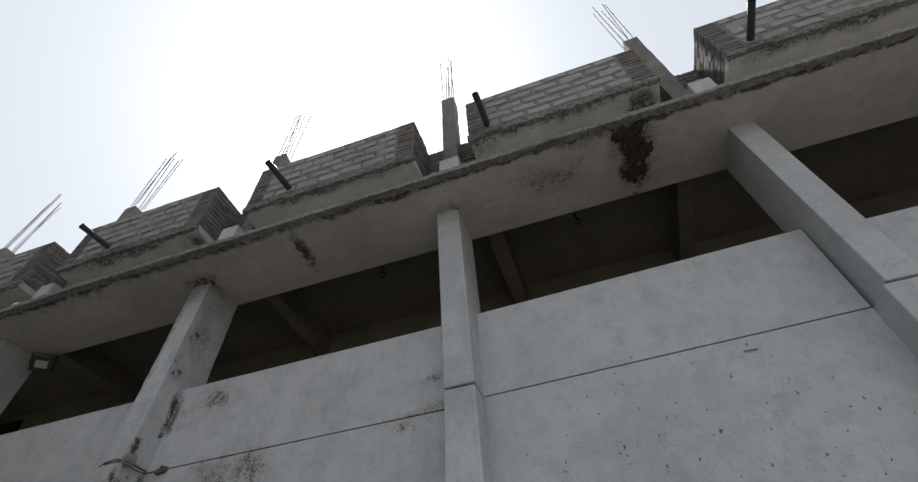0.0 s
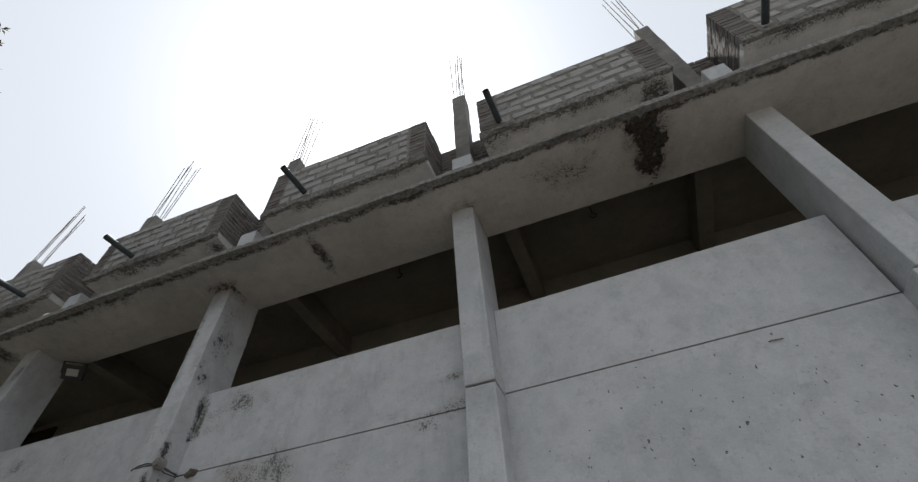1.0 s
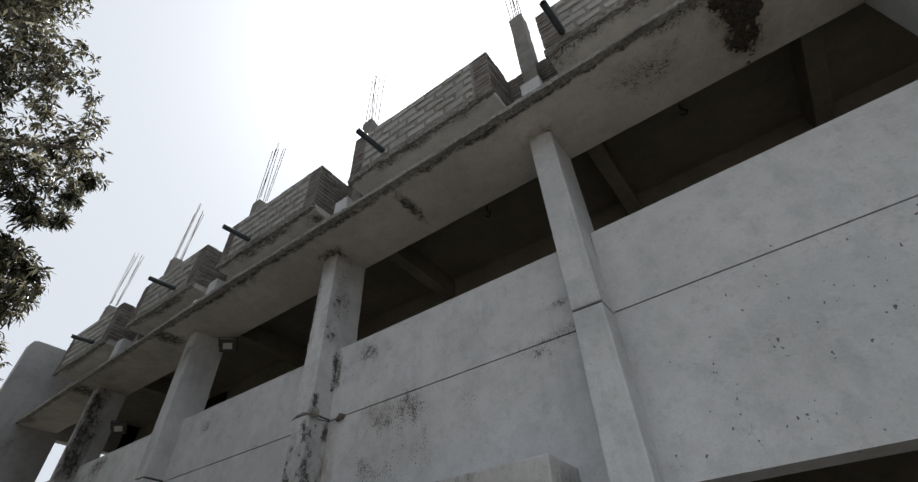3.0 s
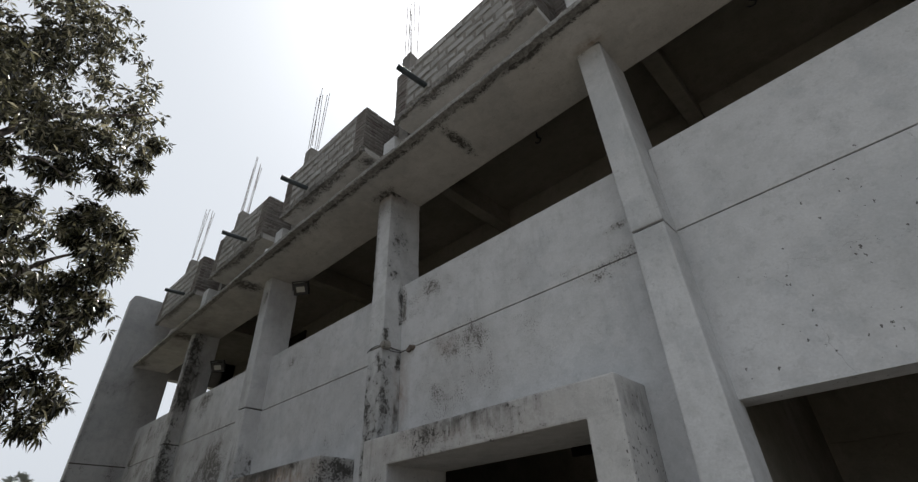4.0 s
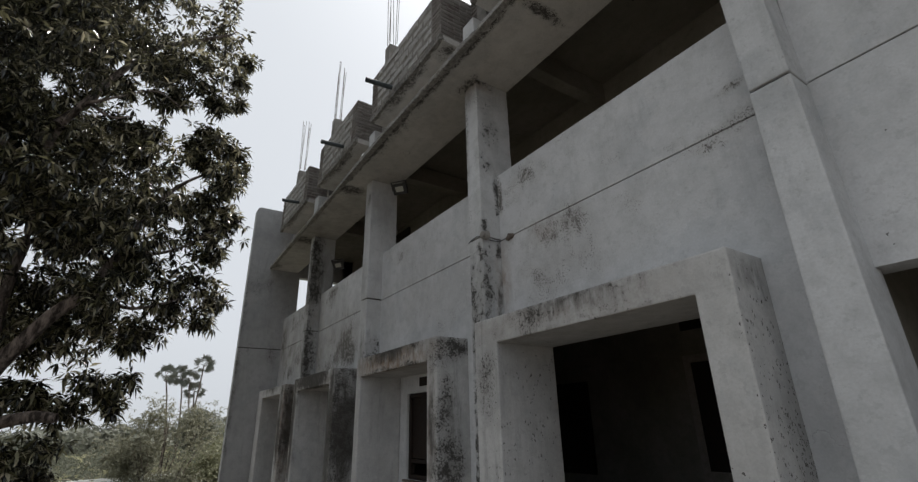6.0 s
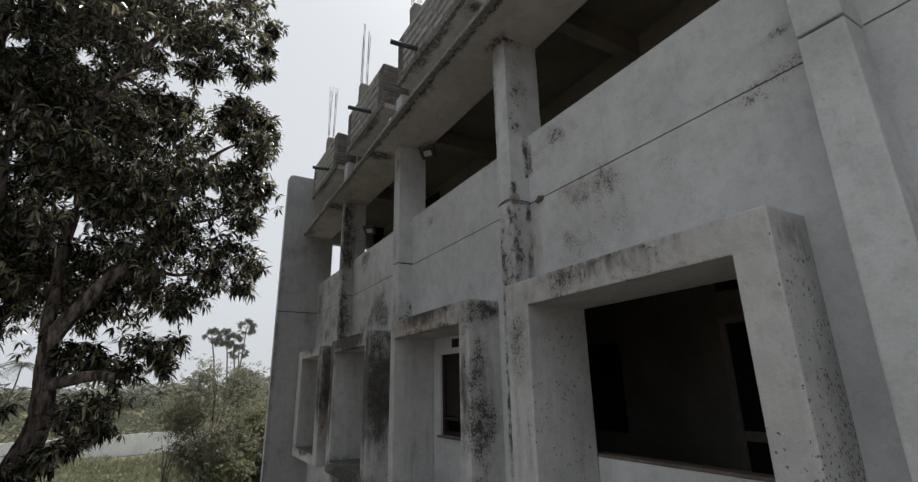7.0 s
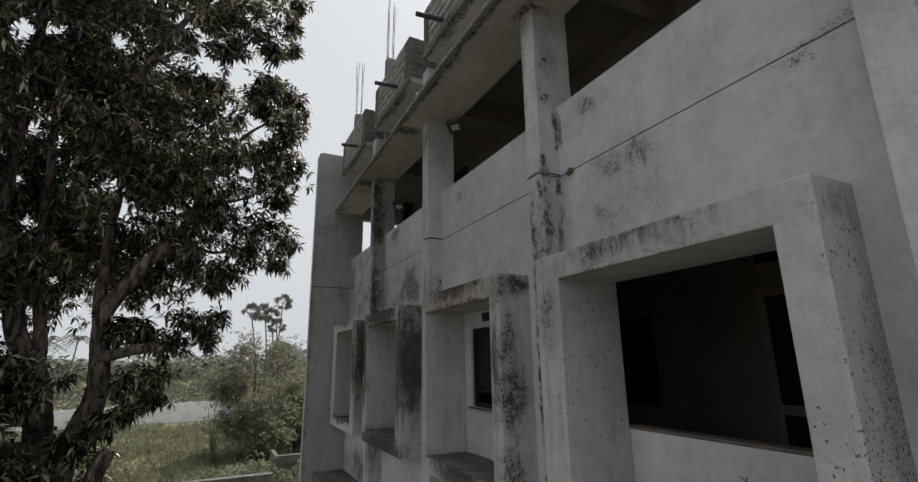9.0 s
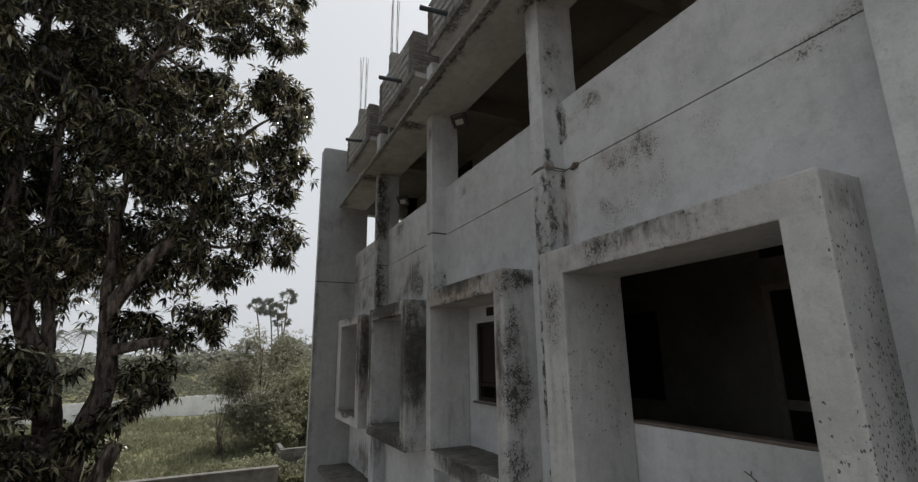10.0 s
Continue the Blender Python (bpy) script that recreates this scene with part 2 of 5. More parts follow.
COLUMN = plaster(
    "limewashed_column", (0.545, 0.558, 0.57), (0.435, 0.445, 0.45), streak=0.35, grain=20.0, dirt=(0.03, 0.029, 0.026),
    darker=[(-7.1, 3.1, 3.6, 0.6, 0.8, 0.9, 0.65), (-7.1, 3.1, 2.4, 0.6, 0.8, 2.0, 0.5), (-10.1, 3.1, 2.6, 0.8, 0.8, 2.6, 0.85), (-7.1, 3.0, 1.0, 0.6, 0.6, 0.8, 0.45), (-4.0, 3.0, 3.9, 0.5, 0.5, 0.35, 0.6), (-4.0, 3.0, 1.2, 0.6, 0.5, 1.4, 0.35)],
    mould=[(-3.87, 3.19, 2.45, 0.1, 0.07, 0.38, 1.5), (-3.88, 2.97, 2.06, 0.1, 0.09, 0.2, 1.25), (-3.87, 3.02, 1.3, 0.14, 0.13, 0.9, 0.9), (-4.07, 2.95, 1.3, 0.1, 0.2, 1.0, 0.85), (-3.9, 2.95, 1.75, 0.1, 0.12, 0.25, 1.2), (-3.9, 3.1, 3.3, 0.16, 0.25, 0.9, 0.6),
           (-3.87, 3.18, 1.82, 0.1, 0.08, 0.16, 1.4), (-3.87, 3.1, 2.85, 0.1, 0.12, 0.15, 0.9), (-4.0, 3.0, 4.03, 0.3, 0.3, 0.08, 1.3), (-0.9, 2.97, 4.03, 0.3, 0.2, 0.05, 1.0),
           (-10.05, 3.0, 3.2, 0.2, 0.3, 1.5, 1.3), (-10.05, 3.0, 1.5, 0.25, 0.3, 1.0, 1.2), (-3.98, 2.95, 0.3, 0.2, 0.12, 1.5, 1.2), (-3.98, 2.95, -1.2, 0.2, 0.12, 1.2, 1.15), (-7.0, 3.1, 0.9, 0.3, 0.4, 0.6, 0.8), (-7.05, 2.96, 3.7, 0.12, 0.1, 0.2, 0.9),
           (-4.1, 2.95, 3.2, 0.07, 0.2, 1.0, 0.75), (-3.87, 3.03, -0.3, 0.16, 0.13, 1.2, 1.0), (-4.06, 2.95, -0.3, 0.13, 0.2, 1.3, 1.0)],
    rust=[(-4.0, 2.97, 3.98, 0.3, 0.3, 0.12, 0.8), (-3.87, 3.16, 1.3, 0.1, 0.07, 0.7, 0.7), (-10.05, 3.0, 3.0, 0.3, 0.4, 1.2, 0.5)],
    drips=[(-3.87, 3.17, 1.2, 0.1, 0.07, 0.8, 0.9), (-4.0, 3.0, -0.4, 0.25, 0.4, 1.0, 0.7), (-7.05, 3.0, 3.4, 0.25, 0.4, 0.8, 0.4), (-7.05, 3.0, 1.2, 0.25, 0.4, 0.8, 0.6),
           (-10.1, 3.1, 3.0, 0.2, 0.4, 1.2, 0.8), (-10.1, 3.0, 1.2, 0.25, 0.4, 0.8, 0.9), (-0.9, 2.95, 3.9, 0.2, 0.3, 0.2, 0.4), (-10.1, 3.0, -1.8, 0.3, 0.4, 1.2, 0.9)])
SOFFIT = plaster(
    "weathered_soffit", (0.58, 0.57, 0.55), (0.47, 0.46, 0.44), streak=0.1, grime=0.18,
    darker=[(-10.0, 2.9, 4.04, 4.5, 0.9, 0.4, 0.75), (-9.5, 3.0, 5.08, 5.0, 0.7, 0.3, 0.6), (-4.3, 2.8, 4.04, 1.0, 0.6, 0.3, 0.4)],
    mould=[(1.0, 2.72, 4.04, 0.3, 0.42, 0.5, 1.3), (1.0, 3.08, 4.04, 0.2, 0.4, 0.5, 1.3), (0.6, 2.58, 4.04, 0.6, 0.14, 0.3, 1.0), (-2.66, 2.9, 4.04, 0.09, 0.55, 0.3, 1.1),
           (-5.5, 2.55, 4.04, 1.6, 0.3, 0.3, 0.8), (-7.5, 2.7, 4.04, 0.25, 0.5, 0.3, 1.2), (-10.4, 2.8, 4.04, 0.35, 0.6, 0.3, 1.3),
           (0.2, 2.9, 4.04, 0.6, 0.4, 0.3, 0.5), (-1.2, 2.52, 4.04, 1.5, 0.16, 0.3, 0.8), (-12.6, 2.7, 4.04, 0.6, 0.4, 0.3, 0.9), (-10.0, 2.585, 4.04, 14.0, 0.085, 0.2, 1.7), (3.0, 2.57, 4.04, 14.0, 0.07, 0.2, 1.6), (-4.0, 2.94, 4.04, 0.25, 0.12, 0.2, 1.0),
           (2.4, 2.52, 4.04, 1.6, 0.1, 0.2, 0.9), (-3.6, 2.52, 4.04, 1.2, 0.13, 0.2, 0.9), (-9.0, 2.6, 4.04, 1.2, 0.2, 0.2, 0.8),
           (3.4, 2.84, 5.08, 1.4, 0.16, 0.2, 1.0), (0.4, 2.84, 5.08, 1.4, 0.16, 0.2, 1.0), (1.35, 3.0, 5.08, 0.35, 0.3, 0.2, 1.1), (-2.5, 2.84, 5.08, 1.3, 0.14, 0.2, 1.0), (-5.6, 2.84, 5.08, 1.5, 0.18, 0.2, 1.1),
           (-4.6, 3.0, 5.08, 0.3, 0.3, 0.2, 1.0), (-8.6, 2.84, 5.08, 1.3, 0.16, 0.2, 1.1), (-11.6, 2.84, 5.08, 1.3, 0.16, 0.2, 1.0), (-0.5, 2.9, 5.08, 0.3, 0.3, 0.2, 1.0)],
    rust=[(1.0, 2.9, 4.04, 0.35, 0.6, 0.4, 0.8), (-0.92, 2.9, 4.04, 0.2, 0.08, 0.2, 0.9), (-10.4, 2.8, 4.04, 0.4, 0.6, 0.3, 0.6)])
BOXES = plaster(
    "limewashed_surround", (0.5, 0.503, 0.5), (0.39, 0.388, 0.38), streak=0.5, grain=45.0, dirt=(0.032, 0.03, 0.027),
    mould=[(-8.8, 2.78, -1.45, 1.7, 0.5, 0.4, 2.0), (-8.8, 2.78, 0.85, 1.5, 0.4, 0.3, 1.5), (-4.56, 3.0, 0.84, 0.3, 0.6, 0.25, 1.05), (-4.56, 2.88, 0.25, 0.3, 0.22, 0.7, 0.8), (-4.56, 2.92, -0.4, 0.3, 0.3, 0.65, 1.15), (-4.62, 2.8, 0.75, 0.3, 0.3, 0.4, 0.8), (-4.56, 2.9, -1.15, 0.3, 0.25, 0.5, 0.85), (-2.55, 2.78, 0.725, 1.6, 0.06, 0.05, 0.6), (-5.7, 2.78, 0.7, 1.3, 0.06, 0.06, 1.0), (-2.6, 2.8, 0.95, 1.6, 0.5, 0.06, 0.65), (-5.7, 2.8, 0.94, 1.4, 0.6, 0.07, 1.0),
           (-7.69, 2.95, 0.0, 0.4, 0.5, 1.6, 1.0), (-9.0, 2.78, -1.4, 1.6, 0.5, 0.3, 1.3), (-9.6, 2.8, 0.8, 2.2, 0.4, 0.25, 0.95),
           (-8.0, 2.78, 0.0, 0.25, 0.2, 1.5, 0.95), (-10.7, 2.95, 0.0, 0.3, 0.5, 1.6, 0.75), (-3.0, 2.78, 0.85, 1.5, 0.3, 0.25, 0.6),
           (-5.7, 3.0, -1.3, 1.4, 0.6, 0.12, 1.6), (-8.8, 3.0, -1.3, 1.4, 0.6, 0.14, 1.6), (-11.7, 3.0, -1.3, 1.2, 0.6, 0.12, 1.5),
           (-3.7, 2.78, 0.4, 0.25, 0.3, 0.7, 0.8), (-9.8, 2.8, 0.0, 0.14, 0.3, 1.5, 0.9)],
    drips=[(-7.8, 2.78, 0.0, 0.22, 0.25, 1.7, 1.5), (-9.78, 2.78, 0.0, 0.2, 0.25, 1.7, 1.3), (-8.8, 2.78, 0.82, 1.4, 0.3, 0.25, 1.4), (-10.75, 2.78, 0.0, 0.2, 0.25, 1.5, 1.2), (-2.6, 2.78, 0.95, 1.6, 0.35, 0.3, 0.7), (-5.7, 2.78, 0.94, 1.3, 0.35, 0.3, 1.1), (-8.8, 2.78, 0.93, 1.3, 0.35, 0.3, 1.3), (-11.7, 2.78, 0.9, 1.3, 0.35, 0.3, 0.9),
           (-4.56, 3.0, 0.2, 0.25, 0.5, 1.1, 0.55), (-7.69, 3.0, 0.0, 0.3, 0.5, 1.5, 1.3), (-10.6, 3.0, 0.1, 0.3, 0.5, 1.4, 1.2), (-8.8, 2.78, -1.4, 1.3, 0.35, 0.35, 1.4),
           (-5.7, 2.78, -1.4, 1.2, 0.35, 0.3, 1.2), (-7.85, 2.78, -0.2, 0.2, 0.2, 1.4, 1.1), (-9.75, 2.78, -0.2, 0.2, 0.2, 1.4, 0.9), (-4.68, 2.78, 0.0, 0.18, 0.2, 1.2, 0.9), (-1.31, 3.0, 0.8, 0.3, 0.5, 0.35, 0.6)],
    rust=[(-5.7, 2.78, 0.82, 1.5, 0.3, 0.25, 1.3), (-10.65, 2.95, 0.1, 0.25, 0.5, 1.5, 1.3), (-9.85, 2.8, 0.0, 0.15, 0.2, 1.4, 0.8), (-8.8, 2.78, 0.8, 1.4, 0.3, 0.25, 0.8), (-2.7, 2.78, 0.84, 1.5, 0.3, 0.2, 0.35), (-4.75, 2.78, 0.0, 0.2, 0.2, 1.3, 0.55)],
    pits=[(-1.2, 3.0, -0.6, 0.17, 0.9, 1.3, 4.0), (-1.2, 3.0, 0.4, 0.17, 0.7, 0.7, 1.5), (-3.5, 3.1, -0.1, 0.25, 0.6, 1.0, 0.4), (-1.45, 2.78, -0.5, 0.2, 0.3, 0.4, 0.3)])
FIN = plaster("limewashed_fin", (0.46, 0.464, 0.468), (0.38, 0.382, 0.382), streak=0.3,
              drips=[(-12.95, 2.6, 4.2, 0.4, 0.8, 1.6, 0.35), (-12.95, 2.9, 1.0, 0.4, 0.5, 1.2, 0.4), (-12.95, 2.6, -1.6, 0.4, 0.8, 1.5, 0.4)],
              mould=[(-12.95, 2.5, 3.6, 0.4, 0.7, 0.5, 0.5), (-12.95, 3.1, -0.5, 0.4, 0.4, 2.0, 0.55), (-12.95, 2.2, 0.0, 0.3, 0.12, 6.0, 0.6), (-12.95, 3.0, 1.7, 0.3, 0.3, 0.4, 0.5)])
# room plaster colour lowered to stand for the shade behind the small openings
ROOM = plaster("shade_toned_room_plaster", (0.27, 0.255, 0.225), (0.17, 0.16, 0.132), streak=0.3, grime=0.2)
CEMENT = rough_stone("raw_cement", (0.3, 0.29, 0.27), (0.2, 0.19, 0.175), 7.0)
LIP = rough_stone("weathered_lip", (0.34, 0.335, 0.32), (0.11, 0.106, 0.099), 26.0, stain=0.7)
SLAB_EDGE = rough_stone("broken_slab_edge", (0.3, 0.29, 0.272), (0.055, 0.052, 0.048), 24.0, stain=0.8)
JOINT_DIRT = rough_stone("joint_dirt", (0.1, 0.09, 0.08), (0.04, 0.037, 0.033), 22.0)
STUB = rough_stone("cast_column", (0.23, 0.22, 0.205), (0.15, 0.145, 0.135), 6.0)
BLOCK = rough_stone("concrete_block", (0.39, 0.388, 0.374), (0.28, 0.275, 0.265), 12.0, random_amount=0.3, stain=0.35)
MORTAR = rough_stone("mortar", (0.25, 0.238, 0.22), (0.165, 0.156, 0.142), 14.0)
BRICK = brick_material("fired_brick")
PIPE = plain("drain_pipe", (0.035, 0.045, 0.05), (0.06, 0.07, 0.075), 0.4)
STEEL = plain("rusty_rebar", (0.2, 0.16, 0.14), (0.13, 0.11, 0.1), 0.75, 0.2)
BLACK = plain("black_casting", (0.02, 0.02, 0.021), (0.035, 0.035, 0.036), 0.45)
WOOD = plain("dark_wood", (0.012, 0.009, 0.008), (0.026, 0.018, 0.014), 0.6, spec=0.25)
PALE_WOOD = plain("painted_door_frame", (0.27, 0.25, 0.22), (0.19, 0.175, 0.15), 0.6)
DARK_SILL = rough_stone("stone_sill", (0.17, 0.14, 0.12), (0.1, 0.085, 0.075), 10.0)
GRIMY = rough_stone("grimy_shelf", (0.17, 0.16, 0.145), (0.07, 0.066, 0.06), 5.0, stain=0.6)
LENS = plain("frosted_lamp_glass", (0.42, 0.42, 0.38), (0.35, 0.35, 0.31), 0.25)
FENCE = plaster("boundary_wall_paint", (0.86, 0.86, 0.86), (0.76, 0.76, 0.75), streak=0.2)
LOW = rough_stone("block_garden_wall", (0.17, 0.165, 0.157), (0.095, 0.093, 0.087), 5.0, stain=0.6)


bk = Nodes("mango_bark")
f1, f2 = bk.noise(14.0, 8, 0.7, stretch=(1.0, 1.0, 0.25)), bk.noise(2.0, 5)
bk.bump(f1, 1.0, 0.06)
BARK = bk.done(bk.mix(bk.ramp(f1, 0.42, 0.6), (0.04, 0.032, 0.027), bk.mix(bk.ramp(f2, 0.4, 0.65), (0.32, 0.265, 0.232), (0.22, 0.18, 0.155))), 0.92, spec=0.15)

# ---- small builders ----
def part(name, bm, material, parent=None, label=""):
    me = bpy.data.meshes.new(name)
    bm.to_mesh(me)
    bm.free()
    me.materials.append(material)
    ob = new(name, me)
    if parent is not None:
        ob.parent = parent
    return tagged(ob, label) if label else ob


def structure(name, bm, material, label, category):
    return tagged(part(name, bm, material), label, category, kind="structure")


def thing(name, x, y, z, label, category, group=""):
    ob = new(name)
    ob.location = (x, y, z + H)
    ob.empty_display_size = 0.1
    return tagged(ob, label, category, group)


def add_box(bm, x0, x1, y0, y1, z0, z1, bevel=0.0):
    """A box in the lens-level frame: z counts from the lens."""
    r = bmesh.ops.create_cube(bm, size=1.0, matrix=Matrix.LocRotScale(((x0 + x1) / 2, (y0 + y1) / 2, (z0 + z1) / 2 + H), None, (x1 - x0, y1 - y0, z1 - z0)))
    if bevel:
        edges = list({e for v in r["verts"] for e in v.link_edges})
        bmesh.ops.bevel(bm, geom=edges, offset=bevel, segments=2, affect="EDGES", profile=0.6)


def boxes(*rows, bevel=0.012):
    bm = bmesh.new()
    for r in rows:
        add_box(bm, *r, bevel=bevel)
    return bm


def worn_box(x0, x1, y0, y1, z0, z1, step=0.06, amp=0.015, scale=6.0, seed=0.0, bm=None):
    """A box cut into a fine grid whose skin is uneven and chipped."""
    bm = bm or bmesh.new()
    nx, ny, nz = (max(1, round((b - a) / step)) for a, b in ((x0, x1), (y0, y1), (z0, z1)))
    nx, ny, nz = min(nx, 700), min(ny, 40), min(nz, 200)
    grid = {}

    def vert(i, j, k):
        key = (i, j, k)
        if key not in grid:
            p = Vector((x0 + (x1 - x0) * i / nx, y0 + (y1 - y0) * j / ny, z0 + (z1 - z0) * k / nz + H))
            edge = (i in (0, nx)) + (j in (0, ny)) + (k in (0, nz))
            q = p * scale + Vector((seed, 7.1, 3.3))
            d = noise.noise_vector(q) * amp * (0.5 + 0.6 * edge)
            if edge >= 2:
                centre = Vector(((x0 + x1) / 2, (y0 + y1) / 2, (z0 + z1) / 2 + H))
                pull = max(0.0, noise.noise(p * scale * 0.6 + Vector((seed, 0, 0)))) * amp * 2.2 + max(0.0, noise.noise(p * 1.7 + Vector((seed, 3, 0))) - 0.25) * amp * 5
                away = p - centre
                d -= Vector((0, math.copysign(min(pull, abs(away.y)), away.y), math.copysign(min(pull, abs(away.z)), away.z)))
            grid[key] = bm.verts.new(p + d)
        return grid[key]

    for i in range(nx):
        for j in range(ny):
            for k, flip in ((0, True), (nz, False)):
                f = [vert(i, j, k), vert(i + 1, j, k), vert(i + 1, j + 1, k), vert(i, j + 1, k)]
                bm.faces.new(f[::-1] if flip else f)
    for i in range(nx):
        for k in range(nz):
            for j, flip in ((0, False), (ny, True)):
                f = [vert(i, j, k), vert(i + 1, j, k), vert(i + 1, j, k + 1), vert(i, j, k + 1)]
                bm.faces.new(f[::-1] if flip else f)
    for j in range(ny):
        for k in range(nz):
            for i, flip in ((0, True), (nx, False)):
                f = [vert(i, j, k), vert(i, j + 1, k), vert(i, j + 1, k + 1), vert(i, j, k + 1)]
                bm.faces.new(f[::-1] if flip else f)
    return bm


def tube(bm, a, b, r0, r1=None, sides=8, cap=True):
    """A round bar from a to b (lens-level frame)."""
    a, b = Vector(a) + Vector((0, 0, H)), Vector(b) + Vector((0, 0, H))
    r1 = r0 if r1 is None else r1
    m = (b - a).to_track_quat("Z", "Y").to_matrix().to_4x4()
    m.translation = (a + b) / 2
    bmesh.ops.create_cone(bm, cap_ends=cap, segments=sides, radius1=r0, radius2=r1, depth=(b - a).length, matrix=m)


def ring(x0, x1, z0, z1, ix0, ix1, iz0, iz1, y0, y1):
    """A rectangular frame of concrete, open through y."""
    bm = bmesh.new()
    v = {}
    for j, y in enumerate((y0, y1)):
        for k, (a, b, c, d) in enumerate(((x0, x1, z0, z1), (ix0, ix1, iz0, iz1))):
            v[j, k] = [bm.verts.new((p, y, q + H)) for p, q in ((a, c), (b, c), (b, d), (a, d))]
    for s in range(4):
        e = (s + 1) % 4
        bm.faces.new((v[0, 0][s], v[0, 0][e], v[0, 1][e], v[0, 1][s]))
        bm.faces.new((v[1, 0][e], v[1, 0][s], v[1, 1][s], v[1, 1][e]))
        bm.faces.new((v[0, 0][e], v[0, 0][s], v[1, 0][s], v[1, 0][e]))
        bm.faces.new((v[0, 1][s], v[0, 1][e], v[1, 1][e], v[1, 1][s]))
    bmesh.ops.bevel(bm, geom=bm.edges[:], offset=0.014, segments=2, affect="EDGES", profile=0.6)
    return bm


# ---- the building's plan (metres; x along the front, y inwards, z from the lens) ----
WALL_Y, COL_Y, IN_Y = 3.2, 2.95, 3.44
JOINT, PARAPET, SOFFIT_Z = 1.94, 2.755, 4.04
GROUND = -H
COLS = [(7.97, 8.2), (4.94, 5.17), (1.90, 2.13), (-1.03, -0.79), (-4.11, -3.87), (-7.19, -6.95), (-10.27, -10.03)]
END_X = -12.95
# bay: left, right, outer frame (x0, x1, z0, z1) and niche (x0, x1, z0, z1)
BAYS = [
    (-0.80, 1.90, None, (-0.78, 1.7, -1.25, 0.74)),
    (-3.87, -1.03, (-3.84, -1.31, -1.5, 0.955), (-3.5, -1.55, -1.29, 0.715)),
    (-6.95, -4.11, (-6.78, -4.56, -1.5, 0.945), (-6.63, -4.77, -1.29, 0.69)),
    (-10.03, -7.19, (-9.9, -7.69, -1.5, 0.93), (-9.66, -7.93, -1.3, 0.7)),
    (END_X, -10.27, (-12.84, -10.6, -1.5, 0.9), (-12.46, -10.9, -1.3, 0.72)),
]

# ground
bm = bmesh.new()
bmesh.ops.create_grid(bm, x_segments=60, y_segments=60, size=60.0)
for v in bm.verts:
    v.co.x -= 30
    v.co.z = 0.12 * noise.noise(v.co * 0.12) if v.co.x < -19 else 0.0
far = [bm.verts.new(p) for p in ((-1800, -1800, -0.2), (1800, -1800, -0.2), (1800, 1800, -0.2), (-1800, 1800, -0.2))]
bm.faces.new(far)
gm = Nodes("weedy_ground")
g = gm.mix(gm.ramp(gm.noise(0.5, 8, 0.7), 0.35, 0.65), (0.12, 0.12, 0.06), (0.19, 0.175, 0.1))
east = gm.put("ShaderNodeSeparateXYZ")
gm.join(gm.pos, east.inputs[0])
# paler bare earth out of view, added to bounce light onto the soffit
bounce_earth = gm.ramp(gm.math("ADD", east.outputs[0], gm.math("MULTIPLY", gm.noise(0.4, 5), 4.0)), -15.5, -13.0)
g = gm.mix(gm.ramp(gm.noise(6.0, 6, 0.7), 0.5, 0.72), g, (0.055, 0.07, 0.028))
gm.bump(gm.noise(9.0, 6), 0.8, 0.05)
g = gm.mix(bounce_earth, g, gm.mix(gm.noise(3.0, 7, 0.7), (0.23, 0.2, 0.165), (0.17, 0.155, 0.13)))
GROUND_MAT = gm.done(g, 0.95, spec=0.1)
structure("ground", bm, GROUND_MAT, "uneven weedy ground with dry grass", "ground")

# front wall, bay by bay, with a recessed joint at floor level
def tilt(bm, x0, lift, slope):
    """The upper storey's lines rise a little along the front."""
    for v in bm.verts:
        if v.co.z > H + 1.5:
            v.co.z += lift + slope * (v.co.x - x0)
    return bm


for xl, xr, outer, niche in BAYS:
    hole = outer or niche
    x0, x1, z0, z1 = hole
    lift, slope = (0.012, 0.017) if xl > -1 else (-0.022, 0.0)
    bm = boxes((xl, xr, WALL_Y, 3.42, JOINT + 0.006, PARAPET), bevel=0.005)
    add_box(bm, xl, xr, WALL_Y, 3.42, z1, JOINT - 0.006)
    structure("trim", tilt(boxes((xl, xr, WALL_Y + 0.03, 3.42, JOINT - 0.012, JOINT + 0.012), bevel=0), xl, lift, slope), JOINT_DIRT, "dark dirt-filled joint in the wall", "trim")
    tilt(bm, xl, lift, slope)
    if x0 - xl > 0.03:
        add_box(bm, xl, x0, WALL_Y, 3.42, z0, z1)
    if xr - x1 > 0.03:
        add_box(bm, x1, xr, WALL_Y, 3.42, z0, z1)
    add_box(bm, xl, xr, WALL_Y, 3.42, GROUND, z0)
    structure("wall_front", bm, WALL, "weathered white lime-washed wall with a recessed joint", "wall")
bm = boxes((2.13, 4.94, WALL_Y, 3.42, JOINT + 0.012, PARAPET), (2.13, 4.94, WALL_Y, 3.42, GROUND, JOINT - 0.012), (2.13, 4.94, WALL_Y + 0.02, 3.42, JOINT - 0.012, JOINT + 0.012),
           (5.17, 7.97, WALL_Y, 3.42, GROUND, PARAPET), bevel=0.008)
structure("wall_front", bm, WALL, "white lime-washed wall with a recessed joint", "wall")

